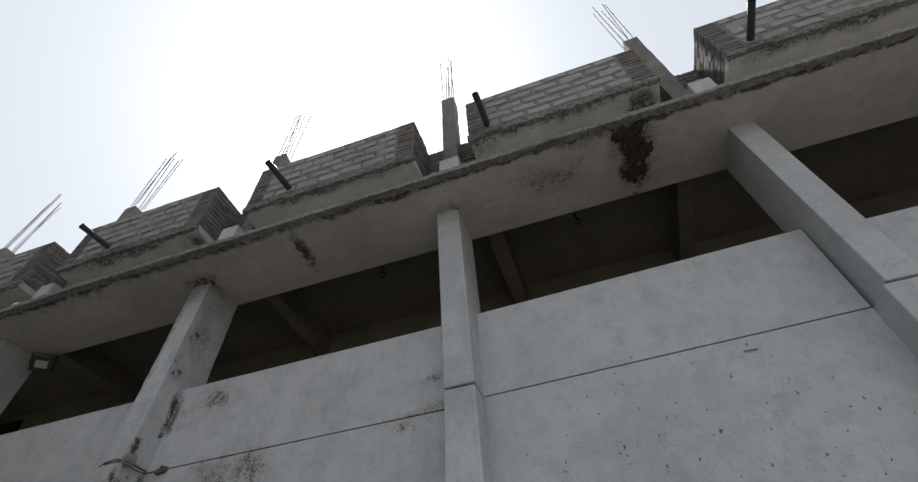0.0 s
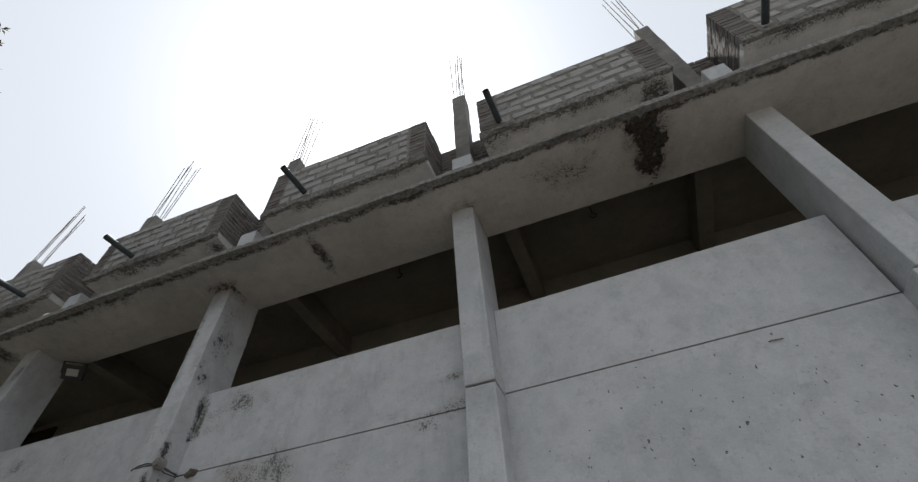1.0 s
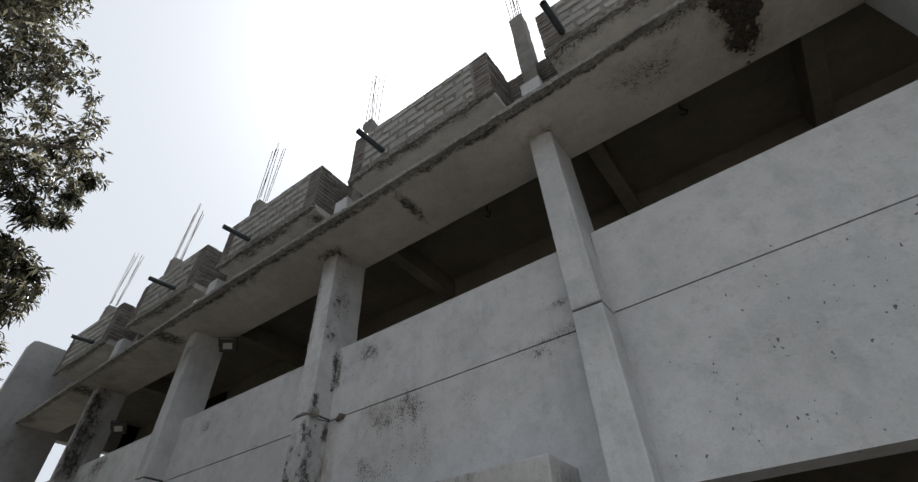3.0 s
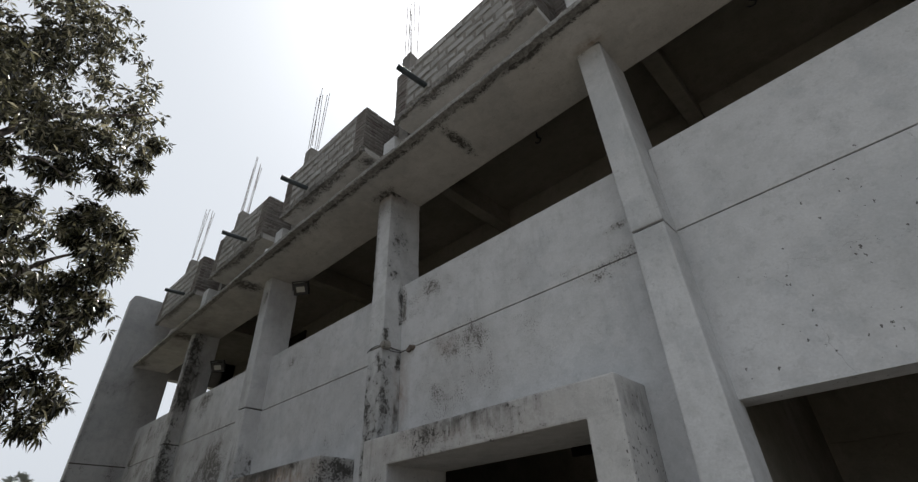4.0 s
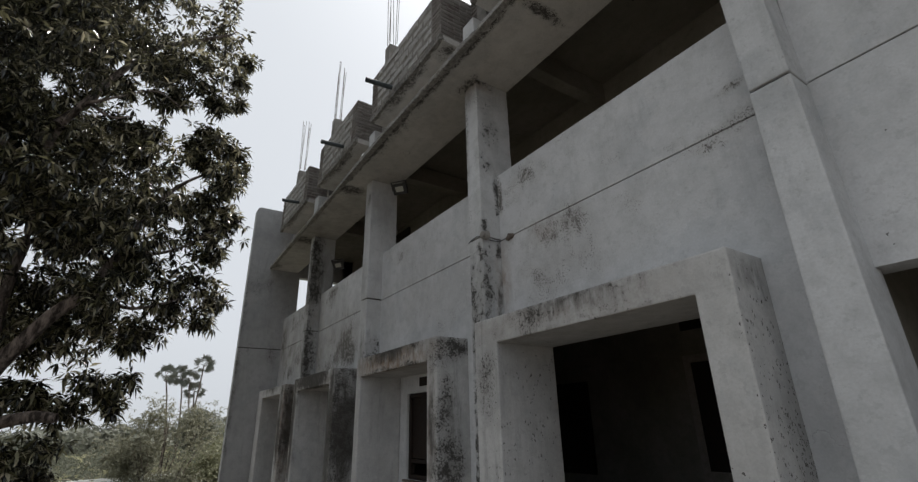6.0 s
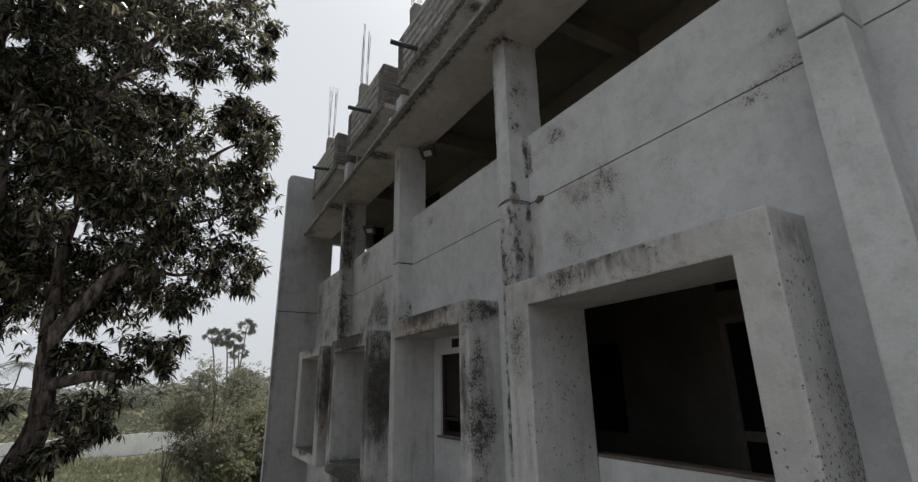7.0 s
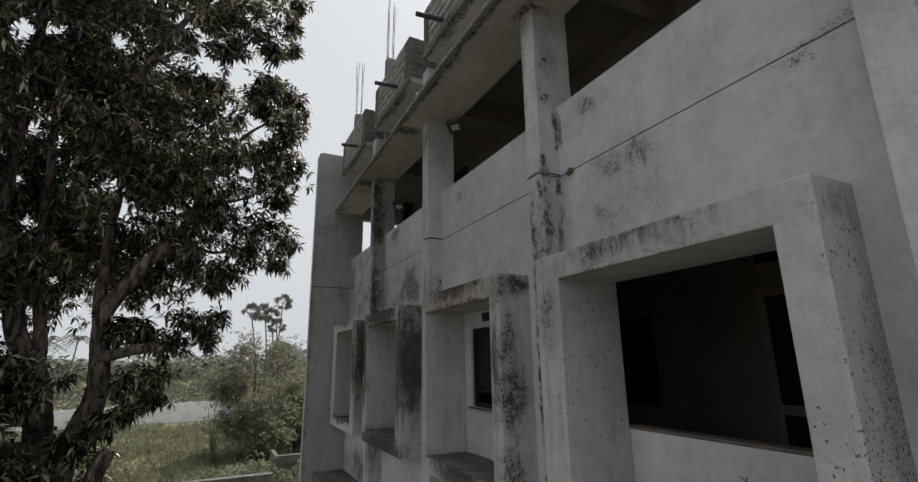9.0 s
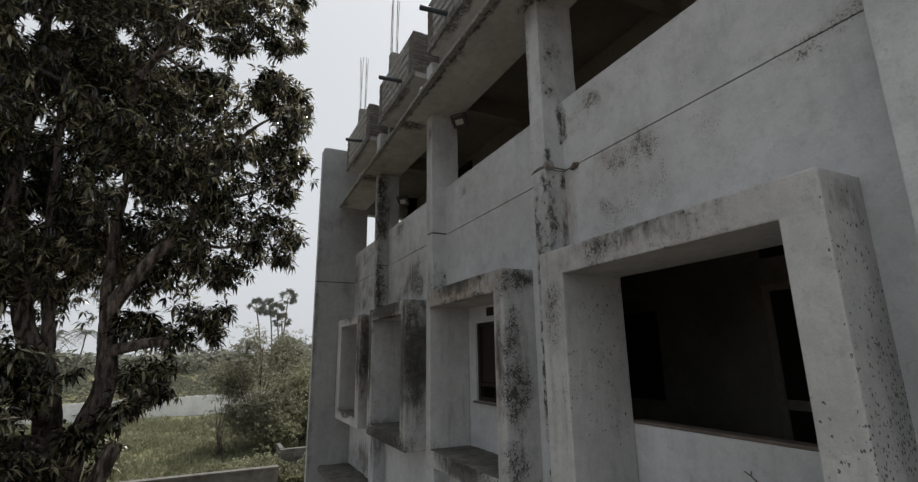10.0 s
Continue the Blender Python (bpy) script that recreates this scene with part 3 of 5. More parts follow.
# columns, two of them leaned above the joint to fit the camera's view
LEAN = {2: (0.035, -0.02), 3: (0.0, -0.042)}
for i, (a, b) in enumerate(COLS):
    j = JOINT + (0.055 if a > 1 else -0.01)
    if i == 4:  # the peeling one
        bm = worn_box(a, b, COL_Y, IN_Y, j + 0.009, SOFFIT_Z, 0.03, 0.003, 21.0, 2.0)
        worn_box(a, b, COL_Y, 3.3, GROUND, j - 0.009, 0.03, 0.0035, 21.0, 5.0, bm)
    else:
        bm = boxes((a, b, COL_Y, IN_Y, j + 0.009, SOFFIT_Z), (a, b, COL_Y, 3.3, GROUND, j - 0.009), bevel=0.012)
    foot, head = LEAN.get(i, (0.0, 0.0))
    for v in bm.verts:
        k = (v.co.z - H - j) / (SOFFIT_Z - j)
        if k > 0:
            v.co.x += foot + (head - foot) * k
    for v in bm.verts:  # edges below the joint moved to fit the camera's view
        if v.co.z < H + JOINT - 0.05:
            v.co.x += 0.07 * (1.0 if i != 4 else (H + JOINT - v.co.z) / (H + JOINT)) * (1 if v.co.x > (a + b) / 2 else -0.4) * (-1.0 if i == 4 and v.co.x > (a + b) / 2 else 1.0)
    structure("trim", boxes((a + 0.03, b - 0.03, COL_Y + 0.03, 3.3, j - 0.01, j + 0.01), bevel=0), JOINT_DIRT, "dark joint round the column", "trim")
    tagged(structure("column", bm, COLUMN, "square plastered concrete column, white paint streaked with mould", "column"), group="columns of the front")

# end fin
bm = bmesh.new()
prof = [(2.18, GROUND), (3.5, GROUND), (3.5, 5.76), (2.3, 5.76), (2.215, 5.73), (2.18, 5.64)]
a = [bm.verts.new((END_X, y, z + H)) for y, z in prof]
b = [bm.verts.new((END_X - 0.2, y, z + H)) for y, z in prof]
bm.faces.new(a), bm.faces.new(b[::-1])
for i in range(len(prof)):
    j = (i + 1) % len(prof)
    bm.faces.new((a[j], a[i], b[i], b[j]))
bmesh.ops.recalc_face_normals(bm, faces=bm.faces)
structure("wall_fin", bm, FIN, "grey weathered projecting end wall with a rounded top corner", "wall")
structure("trim", boxes((END_X - 0.01, END_X + 0.004, 2.176, 3.2, JOINT - 0.012, JOINT + 0.01), bevel=0), JOINT_DIRT, "dark joint line across the end wall", "trim")

# sunshade slab over the columns, its outer lip broken
def slant(bm):
    """The far end of the sunshade draws back a little."""
    for v in bm.verts:
        if v.co.y < 3.0:
            v.co.y += max(0.0, -5.5 - v.co.x) * 0.024
    return bm


bm = bmesh.new()
edges_x = [END_X, -9.0, -5.5, 8.4]
for p, q in zip(edges_x, edges_x[1:]):
    add_box(bm, p, q, 2.56, IN_Y, SOFFIT_Z, SOFFIT_Z + 0.1)
bmesh.ops.remove_doubles(bm, verts=bm.verts, dist=0.001)
inner_faces = [f for f in bm.faces if abs(f.normal.x) > 0.9 and END_X + 0.1 < f.calc_center_median().x < 8.3]
bmesh.ops.delete(bm, geom=inner_faces, context="FACES_ONLY")
structure("slab_sunshade", slant(bm), SOFFIT, "stained plaster soffit of the concrete sunshade", "slab")
bm = bmesh.new()
grid = {}
for i in range(49):
    for j in range(85):
        x, y = 0.72 + i * 0.0115, 2.57 + j * 0.0105
        u = (x - 1.0 - 0.03 * math.sin(y * 9)) / (0.17 - 0.07 * (y - 2.57))
        w = 1.0 - u * u - max(0.0, (y - 3.2) / 0.2) + 0.9 * noise.fractal(Vector((x, y, 0)) * 9, 0.6, 2.0, 5)
        if w > 0.3:
            rough = abs(noise.fractal(Vector((x, y, 1.7)) * 34, 0.8, 2.0, 3))
            grid[i, j] = bm.verts.new((x, y, SOFFIT_Z + H - 0.002 - min(w - 0.3, 0.5) * 0.034 * rough))
for (i, j), v in grid.items():
    if (i + 1, j) in grid and (i, j + 1) in grid and (i + 1, j + 1) in grid:
        bm.faces.new((v, grid[i, j + 1], grid[i + 1, j + 1], grid[i + 1, j]))
bmesh.ops.delete(bm, geom=[v for v in bm.verts if not v.link_faces], context="VERTS")
SPALL = rough_stone("spalled_gravel", (0.1, 0.092, 0.08), (0.016, 0.015, 0.014), 34.0, dark=(0.07, 0.048, 0.028), stain=0.4)
structure("spalled_patch", bm, SPALL, "black spalled patch of bare gravel on the soffit", "damage")
structure("slab_lip", slant(worn_box(END_X, 8.4, 2.5, 2.58, SOFFIT_Z - 0.004, SOFFIT_Z + 0.06, 0.032, 0.006, 11.0)), LIP, "broken dark edge of the concrete sunshade", "slab")
structure("beam", boxes((END_X, 8.4, 3.2, IN_Y, SOFFIT_Z + 0.1, 5.1), bevel=0.006), SOFFIT, "plastered edge beam above the sunshade", "beam")

# upper storey: floor, ceiling, rear wall, end wall with an opening
structure("floor", boxes((END_X, 8.4, 3.42, 5.0, JOINT - 0.15, JOINT), bevel=0), CEMENT, "bare cement verandah floor", "floor")
# verandah plaster made darker so its base colour holds the recess's shade
VERANDAH = plaster("shade_toned_verandah_plaster", (0.25, 0.236, 0.206), (0.18, 0.168, 0.138), streak=0.3, grime=0.25)
structure("ceiling", boxes((END_X - 0.2, 8.4, 3.44, 9.0, 4.6, 5.1), bevel=0), VERANDAH, "dim verandah ceiling with beams, shade put into its colour", "ceiling")
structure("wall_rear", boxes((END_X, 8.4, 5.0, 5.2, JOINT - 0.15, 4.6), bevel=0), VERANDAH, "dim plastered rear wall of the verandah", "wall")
structure("wall_end", boxes((END_X - 0.2, END_X, 3.5, 9.0, GROUND, PARAPET), (END_X - 0.2, END_X, 3.5, 5.2, 3.92, 4.6), (END_X - 0.2, END_X, 4.7, 9.0, PARAPET, 4.6), bevel=0), FIN, "weathered end wall with an open bay", "wall")
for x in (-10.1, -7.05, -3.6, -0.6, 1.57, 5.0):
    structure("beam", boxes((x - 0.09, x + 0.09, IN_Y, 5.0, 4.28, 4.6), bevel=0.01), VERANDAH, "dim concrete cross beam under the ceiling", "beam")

# middle storey rooms
ROOM_Y = 6.4
structure("floor", boxes((END_X, 8.4, 3.64, ROOM_Y, -1.45, -1.3), bevel=0), CEMENT, "bare cement room floor", "floor")
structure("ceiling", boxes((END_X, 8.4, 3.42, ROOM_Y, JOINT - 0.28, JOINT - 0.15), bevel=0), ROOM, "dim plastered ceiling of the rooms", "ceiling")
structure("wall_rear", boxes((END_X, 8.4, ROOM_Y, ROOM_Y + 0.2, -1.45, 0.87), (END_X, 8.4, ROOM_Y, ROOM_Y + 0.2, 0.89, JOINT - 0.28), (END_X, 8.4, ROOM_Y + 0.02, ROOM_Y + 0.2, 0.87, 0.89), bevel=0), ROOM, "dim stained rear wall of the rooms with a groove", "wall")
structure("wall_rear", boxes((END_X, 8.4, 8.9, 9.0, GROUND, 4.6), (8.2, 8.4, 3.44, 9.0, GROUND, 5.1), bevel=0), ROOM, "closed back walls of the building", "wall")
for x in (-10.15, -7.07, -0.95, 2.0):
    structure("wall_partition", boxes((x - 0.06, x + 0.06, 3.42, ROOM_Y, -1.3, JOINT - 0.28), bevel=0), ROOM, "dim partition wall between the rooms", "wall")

# concrete window surrounds that stand proud of the wall
def window_surround(outer, niche, label):
    ob = thing("window_surround", (outer[0] + outer[1]) / 2, 2.78, outer[2], label, "window frame", "projecting window surrounds")
    o = part("frame", ring(outer[0], outer[1], outer[2], outer[3], niche[0], niche[1], niche[2], niche[3], 2.78, 3.5 if outer[1] > -2 else 3.42), BOXES, ob)
    o.matrix_parent_inverse = Matrix.Translation(ob.location).inverted()
    o = part("shelf", worn_box(niche[0] + 0.004, niche[1] - 0.004, 2.786, 3.415, niche[2] - 0.01, niche[2] + 0.012, 0.07, 0.004, 7.0), GRIMY, ob, "dark mouldy shelf in the niche")
    o.matrix_parent_inverse = Matrix.Translation(ob.location).inverted()
    return ob


SURROUND_LABELS = ["broad white concrete window surround speckled with black pits", "concrete window surround streaked with rust and mould",
                   "concrete window surround blackened by mould", "narrow concrete window surround with brown runs"]
for (xl, xr, outer, niche), label in zip(BAYS[1:], SURROUND_LABELS):
    window_surround(outer, niche, label)

# back panels of the niches and their windows
structure("wall_sill", boxes((-3.6, -1.4, 3.503, 3.63, -1.45, -0.64), bevel=0.006), WALL, "white plastered wall below the open window", "wall")
structure("window_1", boxes((-3.6, -1.4, 3.503, 3.64, -0.64, -0.612), bevel=0.006), DARK_SILL, "brown stone sill of an open unglazed window", "window sill")


def niche_window(number, niche, x0, x1, z0, z1):
    """A panel behind the niche with a dark wooden casement in it."""
    a, b, c, d = niche
    bm = boxes((a - 0.1, b + 0.1, 3.424, 3.55, c - 0.1, z0), (a - 0.1, b + 0.1, 3.424, 3.55, z1, d + 0.1), (a - 0.1, x0, 3.424, 3.55, z0, z1), (x1, b + 0.1, 3.424, 3.55, z0, z1), bevel=0)
    structure("wall_niche", bm, WALL, "white plastered back of the window niche", "wall")
    w = tagged(new("window_%d" % number), "dark wooden casement window standing in a niche", "window", kind="structure")
    fr = part("window_frame", ring(x0, x1, z0, z1, x0 + 0.06, x1 - 0.06, z0 + 0.06, z1 - 0.06, 3.45, 3.53), WOOD, w)
    xm = (x0 + x1) / 2
    part("mullion", boxes((xm - 0.03, xm + 0.03, 3.46, 3.52, z0 + 0.05, z1 - 0.05), bevel=0.004), WOOD, fr)
    part("rail", boxes((x0 + 0.05, x1 - 0.05, 3.465, 3.515, z0 + 0.2, z0 + 0.25), bevel=0.004), WOOD, fr)
    part("window_sill", boxes((x0 - 0.06, x1 + 0.06, 3.39, 3.56, z0 - 0.03, z0 - 0.002), bevel=0.004), DARK_SILL, w)
    for p, q in ((x0 + 0.06, xm - 0.03), (xm + 0.03, x1 - 0.06)):
        part("shutter", boxes((p, q, 3.485, 3.505, z0 + 0.26, z1 - 0.06), bevel=0.003), WOOD, w)
    part("ventilator", boxes((x0 + 0.35, x0 + 0.75, 3.418, 3.43, z1 + 0.08, z1 + 0.2), bevel=0.003), WOOD, w, "dark ventilator slot above the window")


niche_window(2, BAYS[2][3], -6.42, -4.95, -0.65, 0.45)
niche_window(3, BAYS[3][3], -9.3, -8.0, -0.65, 0.45)
niche_window(4, BAYS[4][3], -12.2, -10.95, -0.65, 0.45)

# doors and windows seen inside
def inner_door(number, x0, x1, z0, z1, y, pale):
    d = tagged(new("door_%d" % number), "dark wooden door in a frame on the rear wall", "door", kind="structure")
    part("door_frame", ring(x0, x1, z0, z1, x0 + 0.1, x1 - 0.1, z0 + 0.02, z1 - 0.1, y - 0.05, y), PALE_WOOD if pale else WOOD, d)
    leaf = part("door_leaf", boxes((x0 + 0.1, x1 - 0.1, y - 0.035, y - 0.01, z0 + 0.02, z1 - 0.1), bevel=0.003), WOOD, d)
    if pale:
        part("rail", boxes((x0 + 0.1, x1 - 0.1, y - 0.045, y - 0.035, -0.72, -0.6), bevel=0.002), PALE_WOOD, leaf)
    part("door_handle", boxes((x1 - 0.2, x1 - 0.17, y - 0.07, y - 0.035, z0 + 0.95, z0 + 1.1), bevel=0.004), BLACK, leaf)


inner_door(1, -3.9, -2.9, -1.3, 0.84, ROOM_Y, True)
inner_door(2, -10.05, -9.35, JOINT, 4.46, 5.0, False)
w = tagged(new("window_5"), "dark shuttered window on the room's rear wall", "window", kind="structure")
part("window_frame", ring(-6.7, -5.68, -0.75, 0.65, -6.62, -5.76, -0.67, 0.57, ROOM_Y - 0.05, ROOM_Y), WOOD, w)
part("shutter", boxes((-6.62, -5.76, ROOM_Y - 0.03, ROOM_Y - 0.012, -0.67, 0.57), bevel=0.003), WOOD, w)
part("ventilator", boxes((-3.85, -3.1, ROOM_Y - 0.06, ROOM_Y, 1.18, 1.42), bevel=0.004), WOOD, w, "dark ventilator high on the rear wall")

# lower sunshade over the ground storey
structure("slab_lower", worn_box(END_X, -10.35, 2.45, 3.2, -2.72, -2.6, 0.06, 0.012, 8.0, 3.0), GRIMY, "dark mouldy ledge over a ground storey window", "slab")

# flood lamps under the sunshade
def flood_lamp(x, y, z, turn):
    ob = thing("flood_lamp", 0, 0, 0, "small black flood lamp with a frosted glass front", "lamp", "flood lamps")
    housing = part("housing", boxes((-0.125, 0.125, -0.02, 0.035, -0.095 - H, 0.095 - H), bevel=0.01), BLACK, ob)
    bm = boxes(*[(-0.06, 0.06, 0.035, 0.055, k * 0.03 - 0.006 - H, k * 0.03 + 0.006 - H) for k in (-2, -1, 0, 1, 2)], bevel=0.002)
    part("cooling_fins", bm, BLACK, housing)
    part("glass", boxes((-0.07, 0.07, -0.026, -0.018, -0.046 - H, 0.046 - H), bevel=0.002), LENS, housing, "pale frosted glass")
    bm = bmesh.new()
    add_box(bm, -0.14, -0.128, -0.01, 0.02, -0.02 - H, 0.13 - H)
    add_box(bm, 0.128, 0.14, -0.01, 0.02, -0.02 - H, 0.13 - H)
    add_box(bm, -0.14, 0.14, -0.01, 0.02, 0.12 - H, 0.132 - H)
    part("bracket", bm, BLACK, ob)
    ob.matrix_world = pose(x, y, z + H, 38, 0, turn)
    return ob


flood_lamp(-6.66, 3.34, 3.84, 38)
flood_lamp(-9.8, 3.46, 3.38, 38)

# a broken conduit box on the stained column, with the joint's crack line
ob = thing("conduit_box", -3.86, 2.93, 1.93, "broken round conduit box on the column beside a black joint crack", "fitting")
inv = Matrix.Translation(ob.location).inverted()
bm = bmesh.new()
tube(bm, (-3.84, 3.0, 1.935), (-3.84, 2.93, 1.925), 0.05, 0.042, sides=14)
tube(bm, (-3.84, 2.94, 1.925), (-3.84, 2.915, 1.922), 0.03, 0.026, sides=12)
cup = part("cup", bm, CEMENT, ob)
bm = bmesh.new()
tube(bm, (-3.665, 3.215, 1.915), (-3.665, 3.15, 1.905), 0.034, 0.027, sides=12)
bmesh.ops.create_icosphere(bm, subdivisions=2, radius=0.03, matrix=Matrix.Translation((-3.72, 3.19, 1.9 + H)))
for v in bm.verts:
    v.co += noise.noise_vector(v.co * 30) * 0.012
plug = part("plug", bm, DARK_SILL, ob, "rusted crumbling conduit end")
# the black crack round the column's joint, built as a thin tube
bm = bmesh.new()
joint_crack = [(-4.125, 3.0, 1.915), (-4.12, 2.945, 1.92), (-4.05, 2.942, 1.945), (-3.95, 2.942, 1.95), (-3.88, 2.93, 1.925), (-3.81, 2.935, 1.9), (-3.85, 3.05, 1.89), (-3.84, 3.17, 1.895), (-3.67, 3.18, 1.91)]
for p, q in zip(joint_crack, joint_crack[1:]):
    tube(bm, p, q, 0.0045, sides=7)
joint_crack_part = part("joint_crack", bm, BLACK, ob, "thin black joint crack built as a tube")
cup.matrix_parent_inverse = plug.matrix_parent_inverse = joint_crack_part.matrix_parent_inverse = inv

# a bent nail in the wall and a dry twig caught on the sill wall
bm = bmesh.new()
for p, q in (((1.035, 3.205, 1.874), (1.05, 3.188, 1.871)), ((1.05, 3.188, 1.871), (1.08, 3.186, 1.866)), ((1.08, 3.186, 1.866), (1.125, 3.192, 1.869))):
    tube(bm, p, q, 0.0045, 0.004, sides=7)
tagged(part("bent_nail", bm, STEEL), "bent rusty nail stuck in the white wall", "nail")
bm = bmesh.new()
for p, q, r in (((-2.385, 3.495, -0.905), (-2.43, 3.488, -0.868), 0.005), ((-2.43, 3.488, -0.868), (-2.47, 3.492, -0.85), 0.004), ((-2.425, 3.489, -0.872), (-2.412, 3.485, -0.84), 0.0035)):
    tube(bm, p, q, r, r * 0.7, sides=6)
tagged(part("dry_twig", bm, BARK), "dry forked twig caught on the plastered wall", "twig")

# rubble and a short pipe left on the sunshade
rs = random.Random(17)
for x, y, r in ((-3.72, 2.68, 0.055), (-3.6, 2.72, 0.07), (-3.66, 2.62, 0.04), (-6.0, 2.7, 0.05), (1.5, 2.66, 0.05), (-1.35, 2.62, 0.045), (-9.0, 2.8, 0.05)):
    bm = bmesh.new()
    bmesh.ops.create_icosphere(bm, subdivisions=2, radius=r, matrix=Matrix.Translation((x, y, SOFFIT_Z + 0.1 + r * 0.7 + H)))
    for v in bm.verts:
        v.co += noise.noise_vector(v.co * 14) * r * 0.5
    tagged(part("rubble", bm, CEMENT), "lump of broken cement lying on the sunshade", "rubble", "rubble on the sunshade")
bm = bmesh.new()
tube(bm, (-6.72, 2.9, 4.19), (-6.55, 2.6, 4.22), 0.04, sides=14)
tagged(part("pipe_offcut", bm, FENCE), "short pale pipe offcut lying on the sunshade", "pipe")

# fan hooks
def fan_hook(x, y):
    bm = bmesh.new()
    pts = [(0, 0, 4.6), (0, 0, 4.5), (0.03, 0, 4.47), (0.045, 0, 4.44), (0.02, 0, 4.4), (-0.02, 0, 4.41), (-0.035, 0, 4.44)]
    for p, q in zip(pts, pts[1:]):
        tube(bm, (x + p[0], y, p[2]), (x + q[0], y, q[2]), 0.009, sides=6)
    tagged(part("fan_hook", bm, BLACK), "bent iron fan hook in the ceiling", "hook", "fan hooks")


for x in (0.36, -2.2, -5.3):
    fan_hook(x, 3.95)

# ---- roof: unfinished block boxes, brick ends, stub columns with rods ----
ROOF_Y, BOX_Z0, BOX_Z1 = 2.8, 5.06, 5.97
ROOF_BOXES = [(5.45, 7.6), (2.34, 4.62), (-0.6, 1.6), (-3.7, -1.33), (-6.78, -4.44), (-9.66, -7.5), (-12.72, -10.5)]
structure("roof_slab", boxes((END_X, 8.4, 3.3, 9.0, 5.1, 5.2), bevel=0), CEMENT, "bare cement flat roof", "roof")
random.seed(4)
BACKING = {}
for i, (a, b) in enumerate(ROOF_BOXES):
    ob = thing("roof_parapet_box", (a + b) / 2, ROOF_Y, BOX_Z0, "unfinished block parapet box with brick ends on a cement ledge", "parapet", "roof parapet boxes")
    inv = Matrix.Translation(ob.location).inverted()
    made = [part("soffit", boxes((a, b, ROOF_Y + 0.03, 3.2, BOX_Z0, BOX_Z0 + 0.1), bevel=0.004), SOFFIT, ob, "stained plaster underside"),
            part("ledge", worn_box(a - 0.015, b + 0.015, ROOF_Y - 0.015, ROOF_Y + 0.05, BOX_Z0 - 0.005, BOX_Z0 + 0.11, 0.03, 0.012, 13.0, i * 5.0), SLAB_EDGE, ob, "crumbling dark ledge"),
            part("mortar_core", boxes((a + 0.001, b - 0.001, ROOF_Y + 0.004, ROOF_Y + 0.12, BOX_Z0 + 0.1, BOX_Z1 + 0.045), (a + 0.001, a + 0.12, ROOF_Y + 0.1, 3.46, BOX_Z0 + 0.1, BOX_Z1 + 0.02), (b - 0.12, b - 0.001, ROOF_Y + 0.1, 3.46, BOX_Z0 + 0.1, BOX_Z1 + 0.02), bevel=0), MORTAR, ob)]
    for m in made:
        m.matrix_parent_inverse = inv
    BACKING[i] = (ob, inv)

# drain pipes
PIPES = [(-0.35, 2.38), (-3.06, 2.36), (-5.97, 2.37), (-8.1, 2.36), (-11.1, 2.42), (2.66, 2.38)]
for x, tip in PIPES:
    bm = bmesh.new()
    tube(bm, (x, ROOF_Y + 0.1, 5.28), (x - 0.03, tip - 0.02, 5.26), 0.04, sides=20, cap=False)
    tube(bm, (x, ROOF_Y + 0.1, 5.28), (x - 0.03, tip - 0.02, 5.26), 0.034, sides=20, cap=False)
    bmesh.ops.recalc_face_normals(bm, faces=bm.faces)
    for f in bm.faces:
        f.smooth = True
    tagged(part("drain_pipe", bm, PIPE), "dark plastic drain pipe stub jutting from the parapet", "pipe", "roof drain pipes")

# stub columns: white base up to the roof, raw concrete above, rods on top
for i, (a, b) in enumerate(COLS + [(-13.2, -12.98)]):
    xc = (a + b) / 2 + (-0.05 if -2 < a < -0.5 else -0.12 if a > 1 else 0.0)
    st = thing("stub_column", xc, 3.2, SOFFIT_Z, "raw concrete stub column with bare steel rods", "column", "roof stub columns")
    inv = Matrix.Translation(st.location).inverted()
    made = []
    if a > END_X:
        made.append(part("base", boxes((a - 0.01, b, COL_Y, 3.19, SOFFIT_Z + 0.09, 5.06), bevel=0.015), COLUMN, st, "white painted base"))
    made += [part("shaft", worn_box(xc - 0.1, xc + 0.1, 3.19, 3.39, 4.98 if a > END_X else 4.3, 7.24 + 0.05 * math.sin(i * 2.3), 0.09, 0.008, 4.0, i * 3.0), STUB, st, "raw grey concrete")]
    for k in range(6):
        bm = bmesh.new()
        px, py = xc + (-0.07, 0.0, 0.07)[k % 3] + random.uniform(-0.01, 0.01), 3.22 if k < 3 else 3.36
        top = 8.95 + random.uniform(-0.15, 0.25)
        lean = (random.uniform(-0.05, 0.05), random.uniform(-0.04, 0.04))
        tube(bm, (px, py, 7.3), (px + lean[0] * 0.4, py + lean[1] * 0.4, 8.0), 0.0066, sides=6)
        tube(bm, (px + lean[0] * 0.4, py + lean[1] * 0.4, 8.0), (px + lean[0], py + lean[1], top), 0.0066, sides=6)
        made.append(part("rod", bm, STEEL, st))
    for m in made:
        m.parent = st
        m.matrix_parent_inverse = inv

